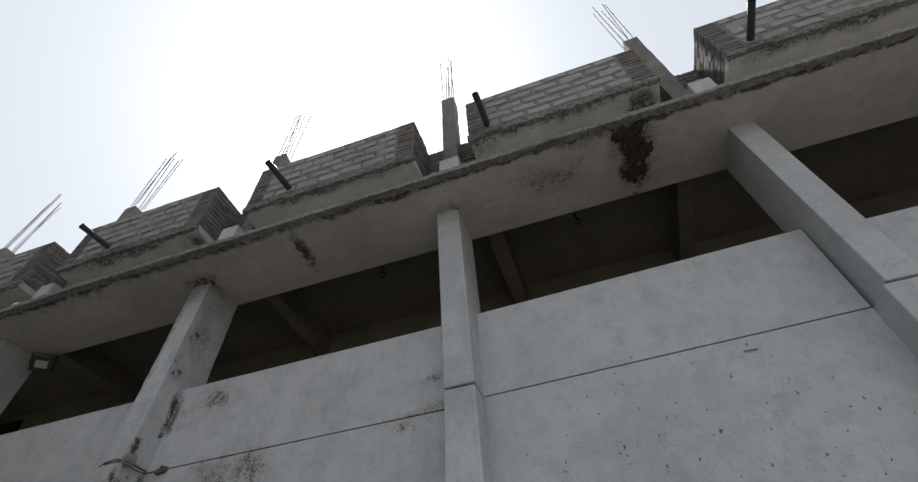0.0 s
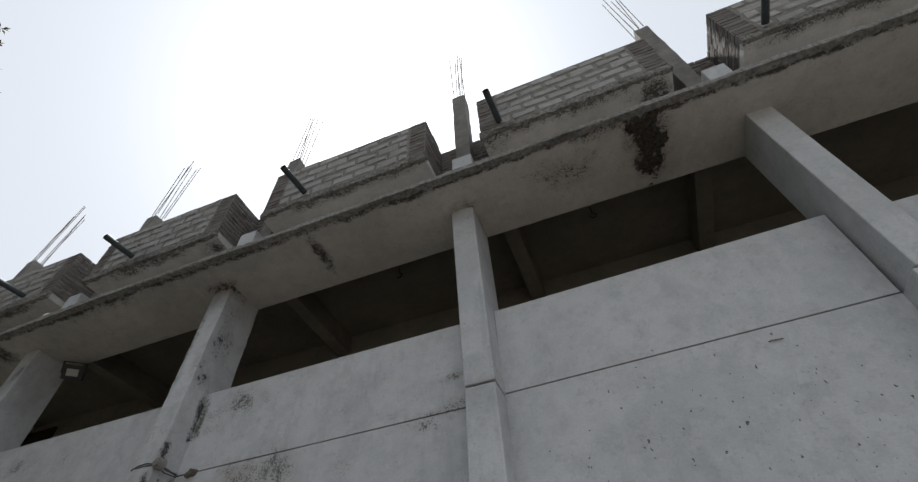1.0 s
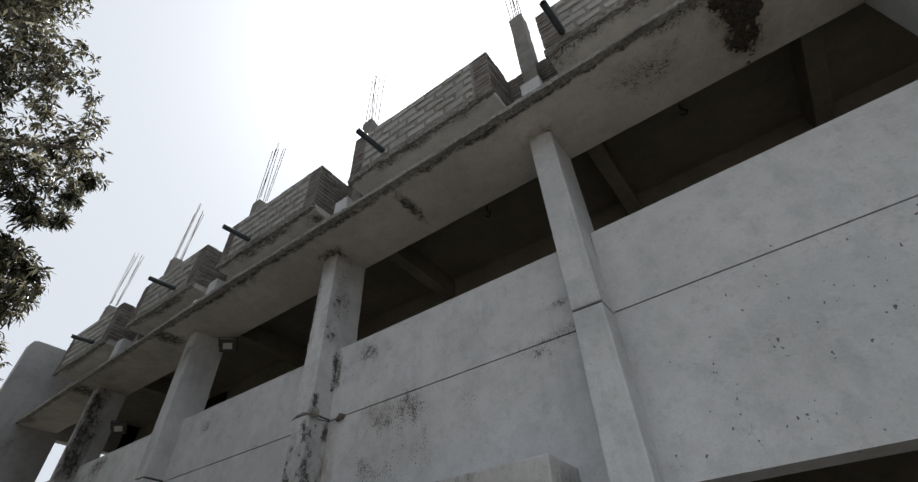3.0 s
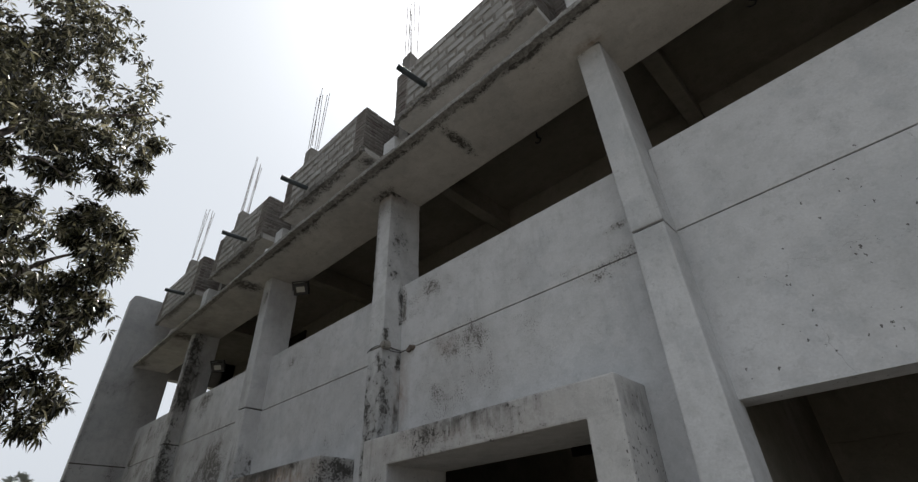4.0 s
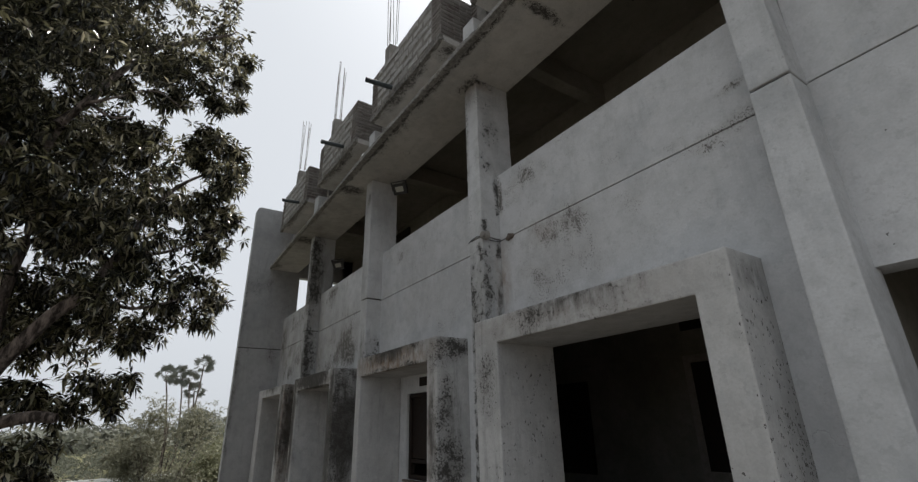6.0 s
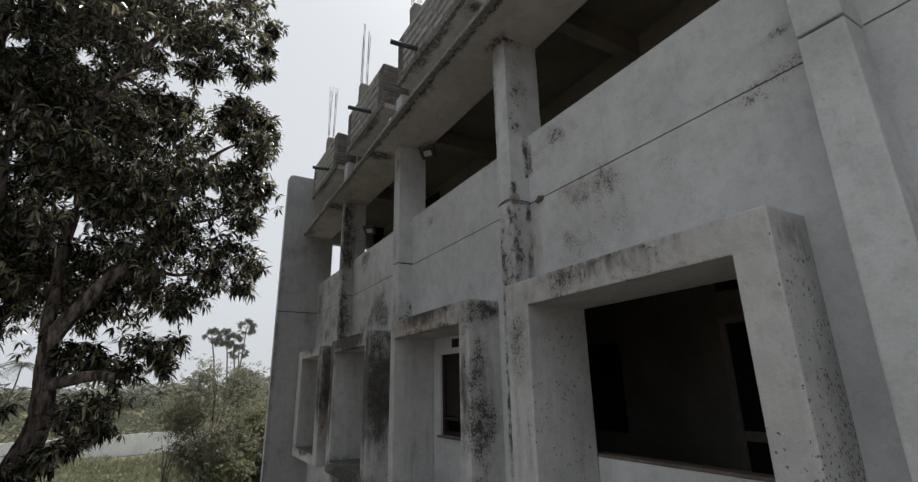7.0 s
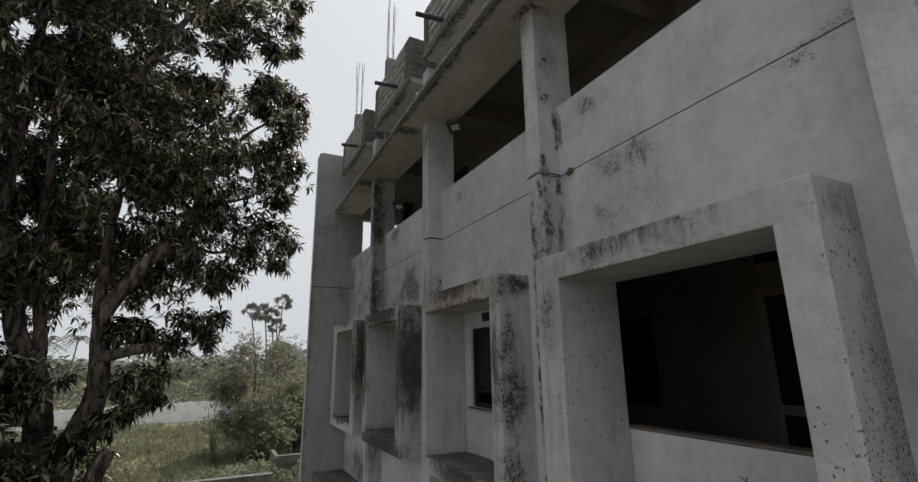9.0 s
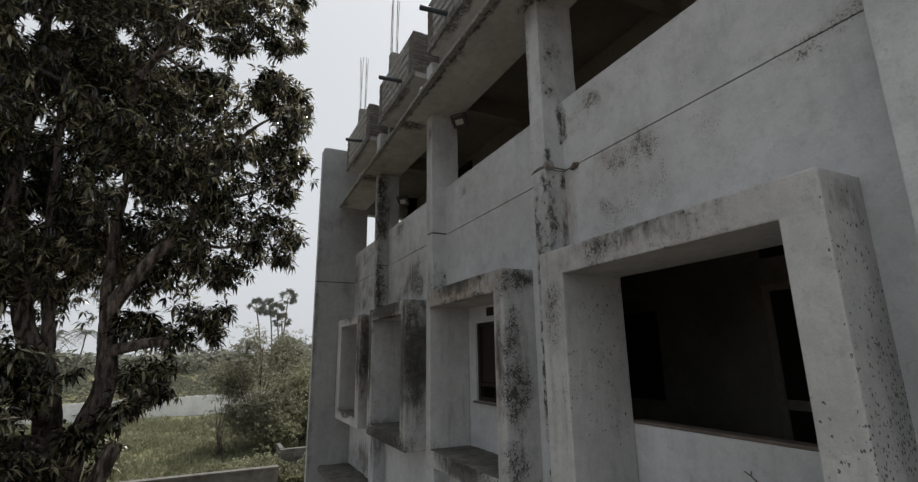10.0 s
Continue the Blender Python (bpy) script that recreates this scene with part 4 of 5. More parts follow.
# ---- tree, shrubs, distance ----
def leaves_mesh(name, centres, material, parent, size=0.17, per=9, width=0.26, droop=0.6, seed=1, label="", spread=0.45):
    """Whorls of lance-shaped folded leaves, one whorl at each centre."""
    rng = np.random.default_rng(seed)
    c = np.repeat(np.asarray(centres, float), per, axis=0)
    n = len(c)
    az = rng.uniform(0, 2 * np.pi, n)
    el = rng.normal(-droop, spread, n)
    d = np.stack([np.cos(az) * np.cos(el), np.sin(az) * np.cos(el), np.sin(el)], 1)
    side = np.cross(d, np.array([0, 0, 1.0]) + rng.normal(0, 0.35, (n, 3)))
    side /= np.linalg.norm(side, axis=1)[:, None] + 1e-9
    up = np.cross(side, d)
    L = (size * rng.uniform(0.65, 1.25, n))[:, None]
    W = L * width
    p0 = c + d * 0.02
    sag = np.array([0, 0, -1.0]) * L * 0.16
    p1 = p0 + d * L * 0.42 + side * W * 0.5 + up * W * 0.16
    p2 = p0 + d * L * 0.42 - side * W * 0.5 + up * W * 0.16
    mid = p0 + d * L * 0.45
    tip = p0 + d * L + sag
    verts = np.stack([p0, p1, p2, mid, tip], 1).reshape(-1, 3)
    k = np.arange(n)[:, None] * 5
    faces = np.concatenate([k + np.array([[0, 1, 3]]), k + np.array([[0, 3, 2]]), k + np.array([[3, 1, 4]]), k + np.array([[3, 4, 2]])], 0)
    me = bpy.data.meshes.new(name)
    me.from_pydata(verts.tolist(), [], faces.tolist())
    me.materials.append(material)
    ob = new(name, me)
    if parent is not None:
        ob.parent = parent
    if label:
        tagged(ob, label)
    return ob


def sight(az, el, dist):
    """A place at a bearing left of +y, an elevation, and a level distance from the lens; world frame."""
    a = radians(az)
    return Vector((-math.sin(a) * dist, math.cos(a) * dist, H + dist * math.tan(radians(el))))


def limb(bm, pts, radii, sides=10):
    """A bent tapering limb through world points."""
    rings = []
    for i, (p, r) in enumerate(zip(pts, radii)):
        p = Vector(p)
        d = (Vector(pts[min(i + 1, len(pts) - 1)]) - Vector(pts[max(i - 1, 0)])).normalized()
        q = d.to_track_quat("Z", "Y")
        rings.append([bm.verts.new(p + q @ Vector((math.cos(k * 2 * math.pi / sides), math.sin(k * 2 * math.pi / sides), 0)) * r * (1 + 0.1 * noise.noise(p * 3 + Vector((k * 0.7, 0, 0))))) for k in range(sides)])
    for a, b in zip(rings, rings[1:]):
        for k in range(sides):
            f = bm.faces.new((a[k], a[(k + 1) % sides], b[(k + 1) % sides], b[k]))
            f.smooth = True


def bend(points, steps=6, wobble=0.05):
    """A smooth run of places through the given ones."""
    out = []
    p = [Vector(q) for q in points]
    p = [2 * p[0] - p[1]] + p + [2 * p[-1] - p[-2]]
    for i in range(1, len(p) - 2):
        for s in range(steps):
            t = s / steps
            q = 0.5 * ((2 * p[i]) + (p[i + 1] - p[i - 1]) * t + (2 * p[i - 1] - 5 * p[i] + 4 * p[i + 1] - p[i + 2]) * t * t + (3 * p[i] - p[i - 1] - 3 * p[i + 1] + p[i + 2]) * t ** 3)
            out.append(q + noise.noise_vector(q * 1.3) * wobble)
    out.append(p[-2])
    return out


# crown shade and glints put into leaf colour: near-black and pale leaves
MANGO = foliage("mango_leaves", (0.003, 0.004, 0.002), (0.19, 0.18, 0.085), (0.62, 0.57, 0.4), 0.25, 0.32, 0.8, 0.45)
DUSTY = foliage("dusty_shrub_leaves", (0.16, 0.158, 0.11), (0.25, 0.245, 0.175), (0.37, 0.355, 0.25), 0.7, 0.3)
WEED = foliage("weed_leaves", (0.14, 0.148, 0.084), (0.22, 0.224, 0.135), (0.33, 0.31, 0.2), 0.7, 0.3)
# far leaves are paled so that distance haze sits in their colour
HAZED_GREEN = foliage("hazed_far_leaves", (0.15, 0.157, 0.125), (0.2, 0.205, 0.165), (0.25, 0.25, 0.2), 0.8, 0.2)

# scrub and palm fronds carry distance haze as a greyer, paler tone
SCRUB = foliage("hazed_scrub_leaves", (0.12, 0.128, 0.1), (0.155, 0.162, 0.125), (0.2, 0.2, 0.16), 0.8, 0.2, 0.2)
FROND = foliage("hazed_palm_fronds", (0.13, 0.138, 0.12), (0.155, 0.163, 0.142), (0.18, 0.185, 0.16), 0.8, 0.2, 0.2)

random.seed(11)
tree = thing("mango_tree", *(sight(101, 0, 8.0) - Vector((0, 0, H))).to_tuple()[:2], GROUND, "large dark-leaved mango tree with a forked trunk", "tree")
tinv = Matrix.Translation(tree.location).inverted()
D0 = 8.0
fork = sight(101.4, -12.5, D0)
base = Vector((fork.x - 0.1, fork.y + 0.05, -0.1))
BOUGHS = [
    ([base, base.lerp(fork, 0.6), fork], 0.27, 0.21),
    ([fork, sight(102.2, -8.5, D0), sight(103.1, -3.9, D0), sight(103.8, -0.9, D0), sight(105.0, 1.6, D0), sight(105.9, 4.1, D0), sight(106.1, 6.6, D0), sight(107.1, 9.1, D0), sight(108.2, 14, D0 + 0.3), sight(108, 26, D0 + 0.6), sight(109, 38, D0)], 0.165, 0.05),
    ([fork, sight(100.9, -8.4, D0 - 0.1), sight(100.1, -5.4, D0 - 0.2), sight(99.4, -3.2, D0 - 0.2), sight(99.3, -0.6, D0 - 0.2), sight(99.6, 2, D0 - 0.2), sight(99.6, 4.6, D0 - 0.3), sight(98.2, 7.2, D0 - 0.5), sight(96.5, 10.3, D0 - 0.6), sight(94.5, 12.9, D0 - 0.6), sight(92.7, 16.8, D0 - 0.5), sight(90.9, 21.6, D0 - 0.4), sight(88.9, 24.3, D0 - 0.4), sight(86.2, 26.3, D0 - 0.3)], 0.17, 0.014),
    ([sight(99.8, 2.6, D0 - 0.2), sight(100.3, 7.6, D0), sight(100.1, 13.3, D0 + 0.2), sight(100.2, 19.1, D0 + 0.2), sight(100.5, 24.7, D0 - 0.2), sight(99.1, 29.0, D0 - 0.7), sight(97.8, 30.4, D0 - 0.9), sight(95.6, 31.7, D0 - 0.9), sight(93.0, 32.9, D0 - 0.8), sight(90.4, 32.2, D0 - 0.7)], 0.085, -0.01),
    ([sight(99.4, 0.8, D0 - 0.2), sight(97.7, 1.2, D0 - 0.5), sight(95.8, 1.6, D0 - 0.7), sight(94.3, 1.5, D0 - 0.8)], 0.085, 0.05),
    ([sight(103.7, -1.0, D0), sight(103.9, 2.6, D0 + 0.1), sight(104.7, 7.3, D0 + 0.2), sight(105.2, 12.5, D0 + 0.3), sight(105.8, 19.4, D0 + 0.2), sight(106.3, 28, D0)], 0.085, 0.03),
    ([sight(94.5, 12.9, D0 - 0.6), sight(91, 11.5, D0 - 0.6), sight(86.5, 13, D0 - 0.5)], 0.035, 0.01),
    ([sight(93.2, 16.0, D0 - 0.5), sight(88, 18, D0 - 0.5), sight(84.5, 20.5, D0 - 0.4)], 0.03, 0.008),
    ([sight(100.3, 27.0, D0 - 0.5), sight(95, 36, D0), sight(90, 39, D0), sight(86, 41, D0 - 0.2)], 0.06, 0.012),
    ([sight(98.4, 29.8, D0 - 0.8), sight(96.2, 29.4, D0 - 0.8), sight(94.4, 30.1, D0 - 0.8)], 0.025, 0.008),
    ([sight(100.2, 20, D0 + 0.2), sight(103, 24, D0 + 0.4), sight(112, 26, D0 + 0.2)], 0.07, 0.02),
    ([sight(102.9, -5.4, D0), sight(103.7, -4.4, D0 - 0.3), sight(105.2, -4.5, D0 - 0.6), sight(107.5, -6.2, D0 - 0.9)], 0.09, 0.06),
    ([sight(102.4, -7.4, D0), sight(104.1, -6.8, D0 - 0.3), sight(108, -6.8, D0 - 0.6)], 0.1, 0.09),
    ([fork, sight(100.2, -13.0, D0 - 0.8), sight(98.9, -10.6, D0 - 1.0), sight(98.3, -8.8, D0 - 1.0), sight(97.8, -7.7, D0 - 1.0)], 0.13, 0.07),
]
for i, (pts, r0, r1) in enumerate(BOUGHS):
    bm = bmesh.new()
    run = bend(pts, 6, 0.04)
    limb(bm, run, [max(0.01, r0 + (r1 - r0) * k / (len(run) - 1)) for k in range(len(run))], 14 if r0 > 0.15 else 8)
    o = part("trunk" if i < 3 else "branch", bm, BARK, tree)
    o.matrix_parent_inverse = tinv
# crown: clumps along the rim as the outline shows them, then a fill behind
RIM = [(93.2, 45.5, 0.8), (89, 43, 0.7), (86.2, 39.5, 0.62), (88, 36, 0.7), (90.5, 31.5, 0.6), (84.9, 26.5, 0.52), (85.4, 23, 0.42), (88.5, 22, 0.6), (85.2, 19.5, 0.5), (85.5, 14.5, 0.55),
       (87.5, 12.0, 0.42), (89.8, 9.2, 0.34), (91.6, 5.2, 0.4), (94, 10, 0.7), (90.5, 16, 0.7), (92, 26, 0.75), (93.5, 36, 0.9), (96, 42, 0.9), (97, 3.5, 0.4), (96.2, -1.8, 0.34),
       (94.6, 2.5, 0.32), (96.8, 8, 0.5), (100, 48, 0.9), (107, 46, 1.0), (106.5, -1, 0.35), (107, -9, 0.45), (110, -4, 0.5), (100.2, -11, 0.22), (98.2, -9.5, 0.16), (103, -13.5, 0.3), (107, -14, 0.5), (98.3, -5.5, 0.2)]
RIM += [(95.3, 19.0, 0.5), (93.5, 20.5, 0.4), (97.6, -7.7, 0.13)]
LOW_SPRAYS = [(104.9, -1.9, 0.3), (105.9, 0.2, 0.3), (104.6, -3.4, 0.16), (101.6, -1.1, 0.12), (104.9, -8.8, 0.34), (101.0, -6.4, 0.17), (102.6, -10.0, 0.3), (100.3, -7.4, 0.14), (97.9, -4.6, 0.13), (96.7, -4.1, 0.13)]
SPRIGS = [(92.6, 29.2, 0.22), (91.6, 32.6, 0.16), (94.5, 28.6, 0.3), (88.6, 29.0, 0.2), (87.4, 27.4, 0.25), (85.5, 29.5, 0.3), (84.6, 25.2, 0.25), (84.2, 38.3, 0.2), (84.6, 36.2, 0.18), (87, 30.3, 0.2), (83.4, 28.7, 0.2), (83.2, 26.6, 0.2), (83.2, 22, 0.2), (84.2, 21, 0.16), (84.6, 17.6, 0.16), (83.4, 12.9, 0.2), (84.5, 11, 0.2),
          (89.8, 9.6, 0.2), (89.8, 4.8, 0.16), (91, 3.6, 0.2), (90.6, 2.6, 0.14), (93.6, 2, 0.24), (94.8, -3, 0.2), (95.2, -1, 0.24), (86.6, 33.4, 0.25), (84.5, 33.9, 0.16)]
# openings cut through the crown to fit the camera's view: bearing, elevation, half widths
VIEW_GAPS = [(90.3, 30.5, 1.5, 1.7), (93.2, 30.4, 1.4, 0.7), (96.6, 34.2, 0.9, 0.6), (88.7, 31.8, 1.5, 0.5), (100.4, 17.5, 0.9, 0.6), (99.7, 15.2, 0.8, 0.9), (102.2, 30.8, 0.5, 0.5), (91.1, 26.9, 0.5, 0.5),
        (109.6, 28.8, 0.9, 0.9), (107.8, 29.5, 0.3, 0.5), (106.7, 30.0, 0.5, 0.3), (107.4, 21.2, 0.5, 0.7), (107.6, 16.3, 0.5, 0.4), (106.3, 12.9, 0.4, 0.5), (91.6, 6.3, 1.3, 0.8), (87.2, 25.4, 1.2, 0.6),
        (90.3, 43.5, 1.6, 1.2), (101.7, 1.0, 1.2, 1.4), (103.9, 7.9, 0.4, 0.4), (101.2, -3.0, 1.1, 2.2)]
cent = []
rng = np.random.default_rng(5)


def clump(p, r, count):
    q = rng.normal(0, 1, (count, 3))
    q /= np.linalg.norm(q, axis=1)[:, None]
    q *= (rng.uniform(0.1, 1.0, count) ** 0.6)[:, None] * r * rng.uniform(0.6, 1.4, count)[:, None]
    q[:, 2] *= 0.8
    cent.append(np.array(p)[None] + q)


for az, el, r in RIM:
    clump(sight(az + (1.4 if el > 35 else 0.5), el, D0 + rng.uniform(-0.7, 0.5)), r * 0.9, int(185 * r ** 1.5) + 16)
for az, el, r in SPRIGS:
    clump(sight(az, el, D0 + rng.uniform(-0.5, 0.3)), r, int(330 * r ** 1.5) + 5)
for az, el, r in LOW_SPRAYS:
    clump(sight(az, el, D0 - 0.9), r, int(330 * r ** 1.5) + 8)
for az, el in ((93.0, 13.5), (91.6, 18.5), (91.0, 22.5), (92.0, 27.0)):
    clump(sight(az, el, D0 - 1.0), 0.4, 60)
for k in range(230):
    az, el = rng.uniform(93, 126), rng.uniform(5, 52)
    if az < 95.5 + abs(el - 28) * 0.12 or (az < 103 and rng.uniform() > 0.75):
        continue
    clump(sight(az, el, D0 + rng.uniform(-1.2, 2.8)), rng.uniform(0.35, 0.75), int(rng.uniform(50, 100)))
for k in range(62):
    clump(sight(rng.uniform(109, 128), rng.uniform(-10, 8), D0 + rng.uniform(-0.8, 1.5)), rng.uniform(0.35, 0.6), 55)
for k in range(26):
    clump(sight(rng.uniform(106.8, 113), rng.uniform(-16, -5), D0 - 1.4 + rng.uniform(-0.4, 0.4)), rng.uniform(0.2, 0.4), 40)
for k in range(110):  # shaded depth of the crown
    clump(sight(rng.uniform(103, 122), rng.uniform(6, 46), D0 + rng.uniform(0.6, 3.2)), rng.uniform(0.5, 0.8), 90)
for k in range(46):  # inner fill behind the boughs
    clump(sight(rng.uniform(91, 104), rng.uniform(8, 40), D0 + rng.uniform(0.2, 2.2)), rng.uniform(0.35, 0.6), 55)
cent = np.concatenate(cent)
# leaf whorls are dropped by bearing and rise from the lens
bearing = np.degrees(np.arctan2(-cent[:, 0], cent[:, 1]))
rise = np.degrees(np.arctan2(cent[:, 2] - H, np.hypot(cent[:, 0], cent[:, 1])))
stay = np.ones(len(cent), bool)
for az, el, wide, tall in VIEW_GAPS:
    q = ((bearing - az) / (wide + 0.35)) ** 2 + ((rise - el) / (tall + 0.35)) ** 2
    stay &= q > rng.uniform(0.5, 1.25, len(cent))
# smaller holes by noise over the same bearings, also fitted to the view
view_chinks = np.array([noise.noise(Vector((a * 0.85, b * 0.85, 3.0))) + 0.6 * noise.noise(Vector((a * 2.1, b * 2.1, 8.0))) for a, b in zip(bearing, rise)])
stay &= view_chinks < np.where(bearing < 95, 0.36, np.where(bearing < 103, 0.5, 1.1))
crown = leaves_mesh("crown", cent[stay], MANGO, tree, 0.13, 11, 0.28, 0.42, 3, "dense glossy dark green leaves with shade and glints put into their tones", 0.6)
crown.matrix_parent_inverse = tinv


def small_tree(name, label, x, y, height, width, trunk_h, material, count, leaf, seed, category="shrub", per=8, stems=5):
    ob = thing(name, x, y, GROUND, label, category)
    inv = Matrix.Translation(ob.location).inverted()
    rs = np.random.default_rng(seed)
    tips = []
    for k in range(stems):
        a = rs.uniform(0, 6.28)
        top = Vector((x + math.cos(a) * width * 0.32 * rs.uniform(0.3, 1), y + math.sin(a) * width * 0.32 * rs.uniform(0.3, 1), height * rs.uniform(0.6, 0.92)))
        run = bend([(x + 0.1 * math.cos(a), y + 0.1 * math.sin(a), -0.1), (x + (top.x - x) * 0.3, y + (top.y - y) * 0.3, trunk_h), top], 5, 0.1)
        bm = bmesh.new()
        limb(bm, run, [0.07 * (1 - 0.85 * j / (len(run) - 1)) * height / 5 for j in range(len(run))], 6)
        o = part("trunk" if k == 0 else "branch", bm, BARK, ob)
        o.matrix_parent_inverse = inv
        tips += run[4:]
    pts = []
    lumps = []
    for k in range(26):
        a, u, q = rs.uniform(0, 6.28), rs.uniform(-1, 1), rs.uniform(0.35, 1.0) ** 0.5
        e = math.sqrt(1 - u * u)
        lumps.append((x + math.cos(a) * e * q * width * 0.4, y + math.sin(a) * e * q * width * 0.4, height * 0.56 + u * q * height * 0.36, rs.uniform(0.1, 0.2) * width))
    for k in range(count):
        lx, ly, lz, r = lumps[rs.integers(len(lumps))]
        pts.append((lx + rs.normal(0, r * 0.6), ly + rs.normal(0, r * 0.6), max(0.15, lz + rs.normal(0, r * 0.55))))
    o = leaves_mesh("crown", pts, material, ob, leaf, per, 0.3, 0.2, seed)
    o.matrix_parent_inverse = inv
    return ob


small_tree("small_tree", "dusty grey-green thin-leaved tree in the field", -26.0, 2.0, 6.1, 4.7, 1.4, DUSTY, 3600, 0.15, 21, "tree", 8, 9)
small_tree("bush", "yellow-green bush by the low block wall", -27.5, 4.3, 3.6, 4.4, 0.5, WEED, 1700, 0.2, 22, "bush", 8, 9)
small_tree("bush", "yellow-green bush behind the low wall", -24.5, 2.6, 1.9, 2.2, 0.3, WEED, 700, 0.16, 23, "bush", 8, 6)
small_tree("sapling", "slender nearly bare sapling in the grass", -25.5, 0.45, 3.5, 1.5, 0.9, DUSTY, 60, 0.14, 24, "tree", 5, 5)
small_tree("bush", "leafy weeds at the foot of the fence", -30.5, 5.5, 4.2, 4.5, 0.5, WEED, 1500, 0.2, 28, "bush", 8, 8)
small_tree("bush", "low leafy weeds against the garden wall", -19.7, 1.7, 1.0, 1.9, 0.15, WEED, 420, 0.13, 34, "bush", 8, 6)
small_tree("bush", "low leafy weeds beside the block wall", -19.2, 3.2, 0.75, 1.4, 0.12, WEED, 260, 0.12, 35, "bush", 8, 5)
small_tree("tree", "hazy round-headed far tree beyond the boundary wall", *sight(83.2, 0, 90).to_tuple()[:2], 8.4, 5.4, 2.6, HAZED_GREEN, 1500, 0.5, 29, "tree", 8, 6)

# boundary wall across the field, with piers
FENCE_X = -45.5
bm = boxes((FENCE_X - 0.12, FENCE_X, -40, 30, GROUND, -3.0), bevel=0.01)
for v in bm.verts:
    if v.co.z > 0.3:
        v.co.z += (v.co.y + 9) * 0.02 - 0.08
fence = tagged(part("boundary_wall", bm, FENCE), "low white painted boundary wall with piers", "wall", kind="structure")
for k in range(28):
    y = -38 + k * 2.45
    rise = (y + 9) * 0.02 - 0.08
    part("pier", boxes((FENCE_X, FENCE_X + 0.12, y - 0.12, y + 0.12, GROUND, -2.96 + rise), bevel=0.01), FENCE, fence)
# low block walls near the building
tagged(part("garden_wall", boxes((-18.75, -18.55, -14, 2.2, GROUND, -3.66), (-18.8, -18.5, -14, 2.2, -3.66, -3.6), bevel=0.01), LOW), "low grey garden wall with a cement coping", "wall", kind="structure")
side_wall = tagged(part("garden_wall", boxes((-20.2, -20.0, 2.4, 9.0, GROUND, -3.32), (-21.4, -20.2, 2.4, 2.55, GROUND, -3.3), bevel=0.01), LOW), "rough grey concrete block side wall", "wall", kind="structure")

# grass in the field
rs = np.random.default_rng(31)
gx = -19.0 - 24 * rs.uniform(0, 1, 46000) ** 1.1
gy = rs.uniform(-14, 8, 46000)
lush = np.array([noise.noise(Vector((x * 0.3, y * 0.3, 0))) + 0.5 * noise.noise(Vector((x * 1.1, y * 1.1, 4))) for x, y in zip(gx, gy)])
keep = lush > -0.45 + 0.5 * rs.uniform(0, 1, len(gx))
pts = np.stack([gx, gy, rs.uniform(0.0, 1.0, len(gx)) ** 2 * np.clip(0.2 + 0.6 * lush, 0.03, 0.5)], 1)[keep]
tagged(leaves_mesh("field_grass", pts[::2], WEED, None, 0.4, 5, 0.1, -0.8, 32), "tall dry weeds and grass over the field", "grass", kind="stuff")
tagged(leaves_mesh("field_weeds", pts[1::2], WEED, None, 0.16, 6, 0.4, -0.1, 33), "low broad-leaved weeds in the field", "weeds", kind="stuff")

# scrub beyond the wall and a far line of trees
rs = np.random.default_rng(41)
scrub = []
for k in range(800):
    x, y = rs.uniform(-120, -47), rs.uniform(-70, 22)
    h = rs.uniform(0.8, 3.4)
    for j in range(18):
        scrub.append((x + rs.normal(0, 0.9), y + rs.normal(0, 0.9), abs(rs.normal(0.5, 0.4)) * h))
ob = leaves_mesh("scrub", scrub, SCRUB, None, 0.3, 16, 0.3, -0.3, 42)
tagged(ob, "hazy green scrub and plantain beyond the wall", "vegetation", kind="stuff")
woods = []
for k in range(260):
    y = rs.uniform(-260, 60)
    x = -rs.uniform(170, 230)
    h = rs.uniform(3.5, 7) if rs.uniform() < 0.85 else rs.uniform(7, 11)
    for j in range(34):
        woods.append((x + rs.normal(0, 3), y + rs.normal(0, 3), h * (0.15 + 0.8 * rs.beta(2, 1.6))))
ob = leaves_mesh("far_woods", woods, HAZED_GREEN, None, 2.2, 7, 0.4, 0.1, 43)
tagged(ob, "hazy far line of trees", "woods", kind="stuff")


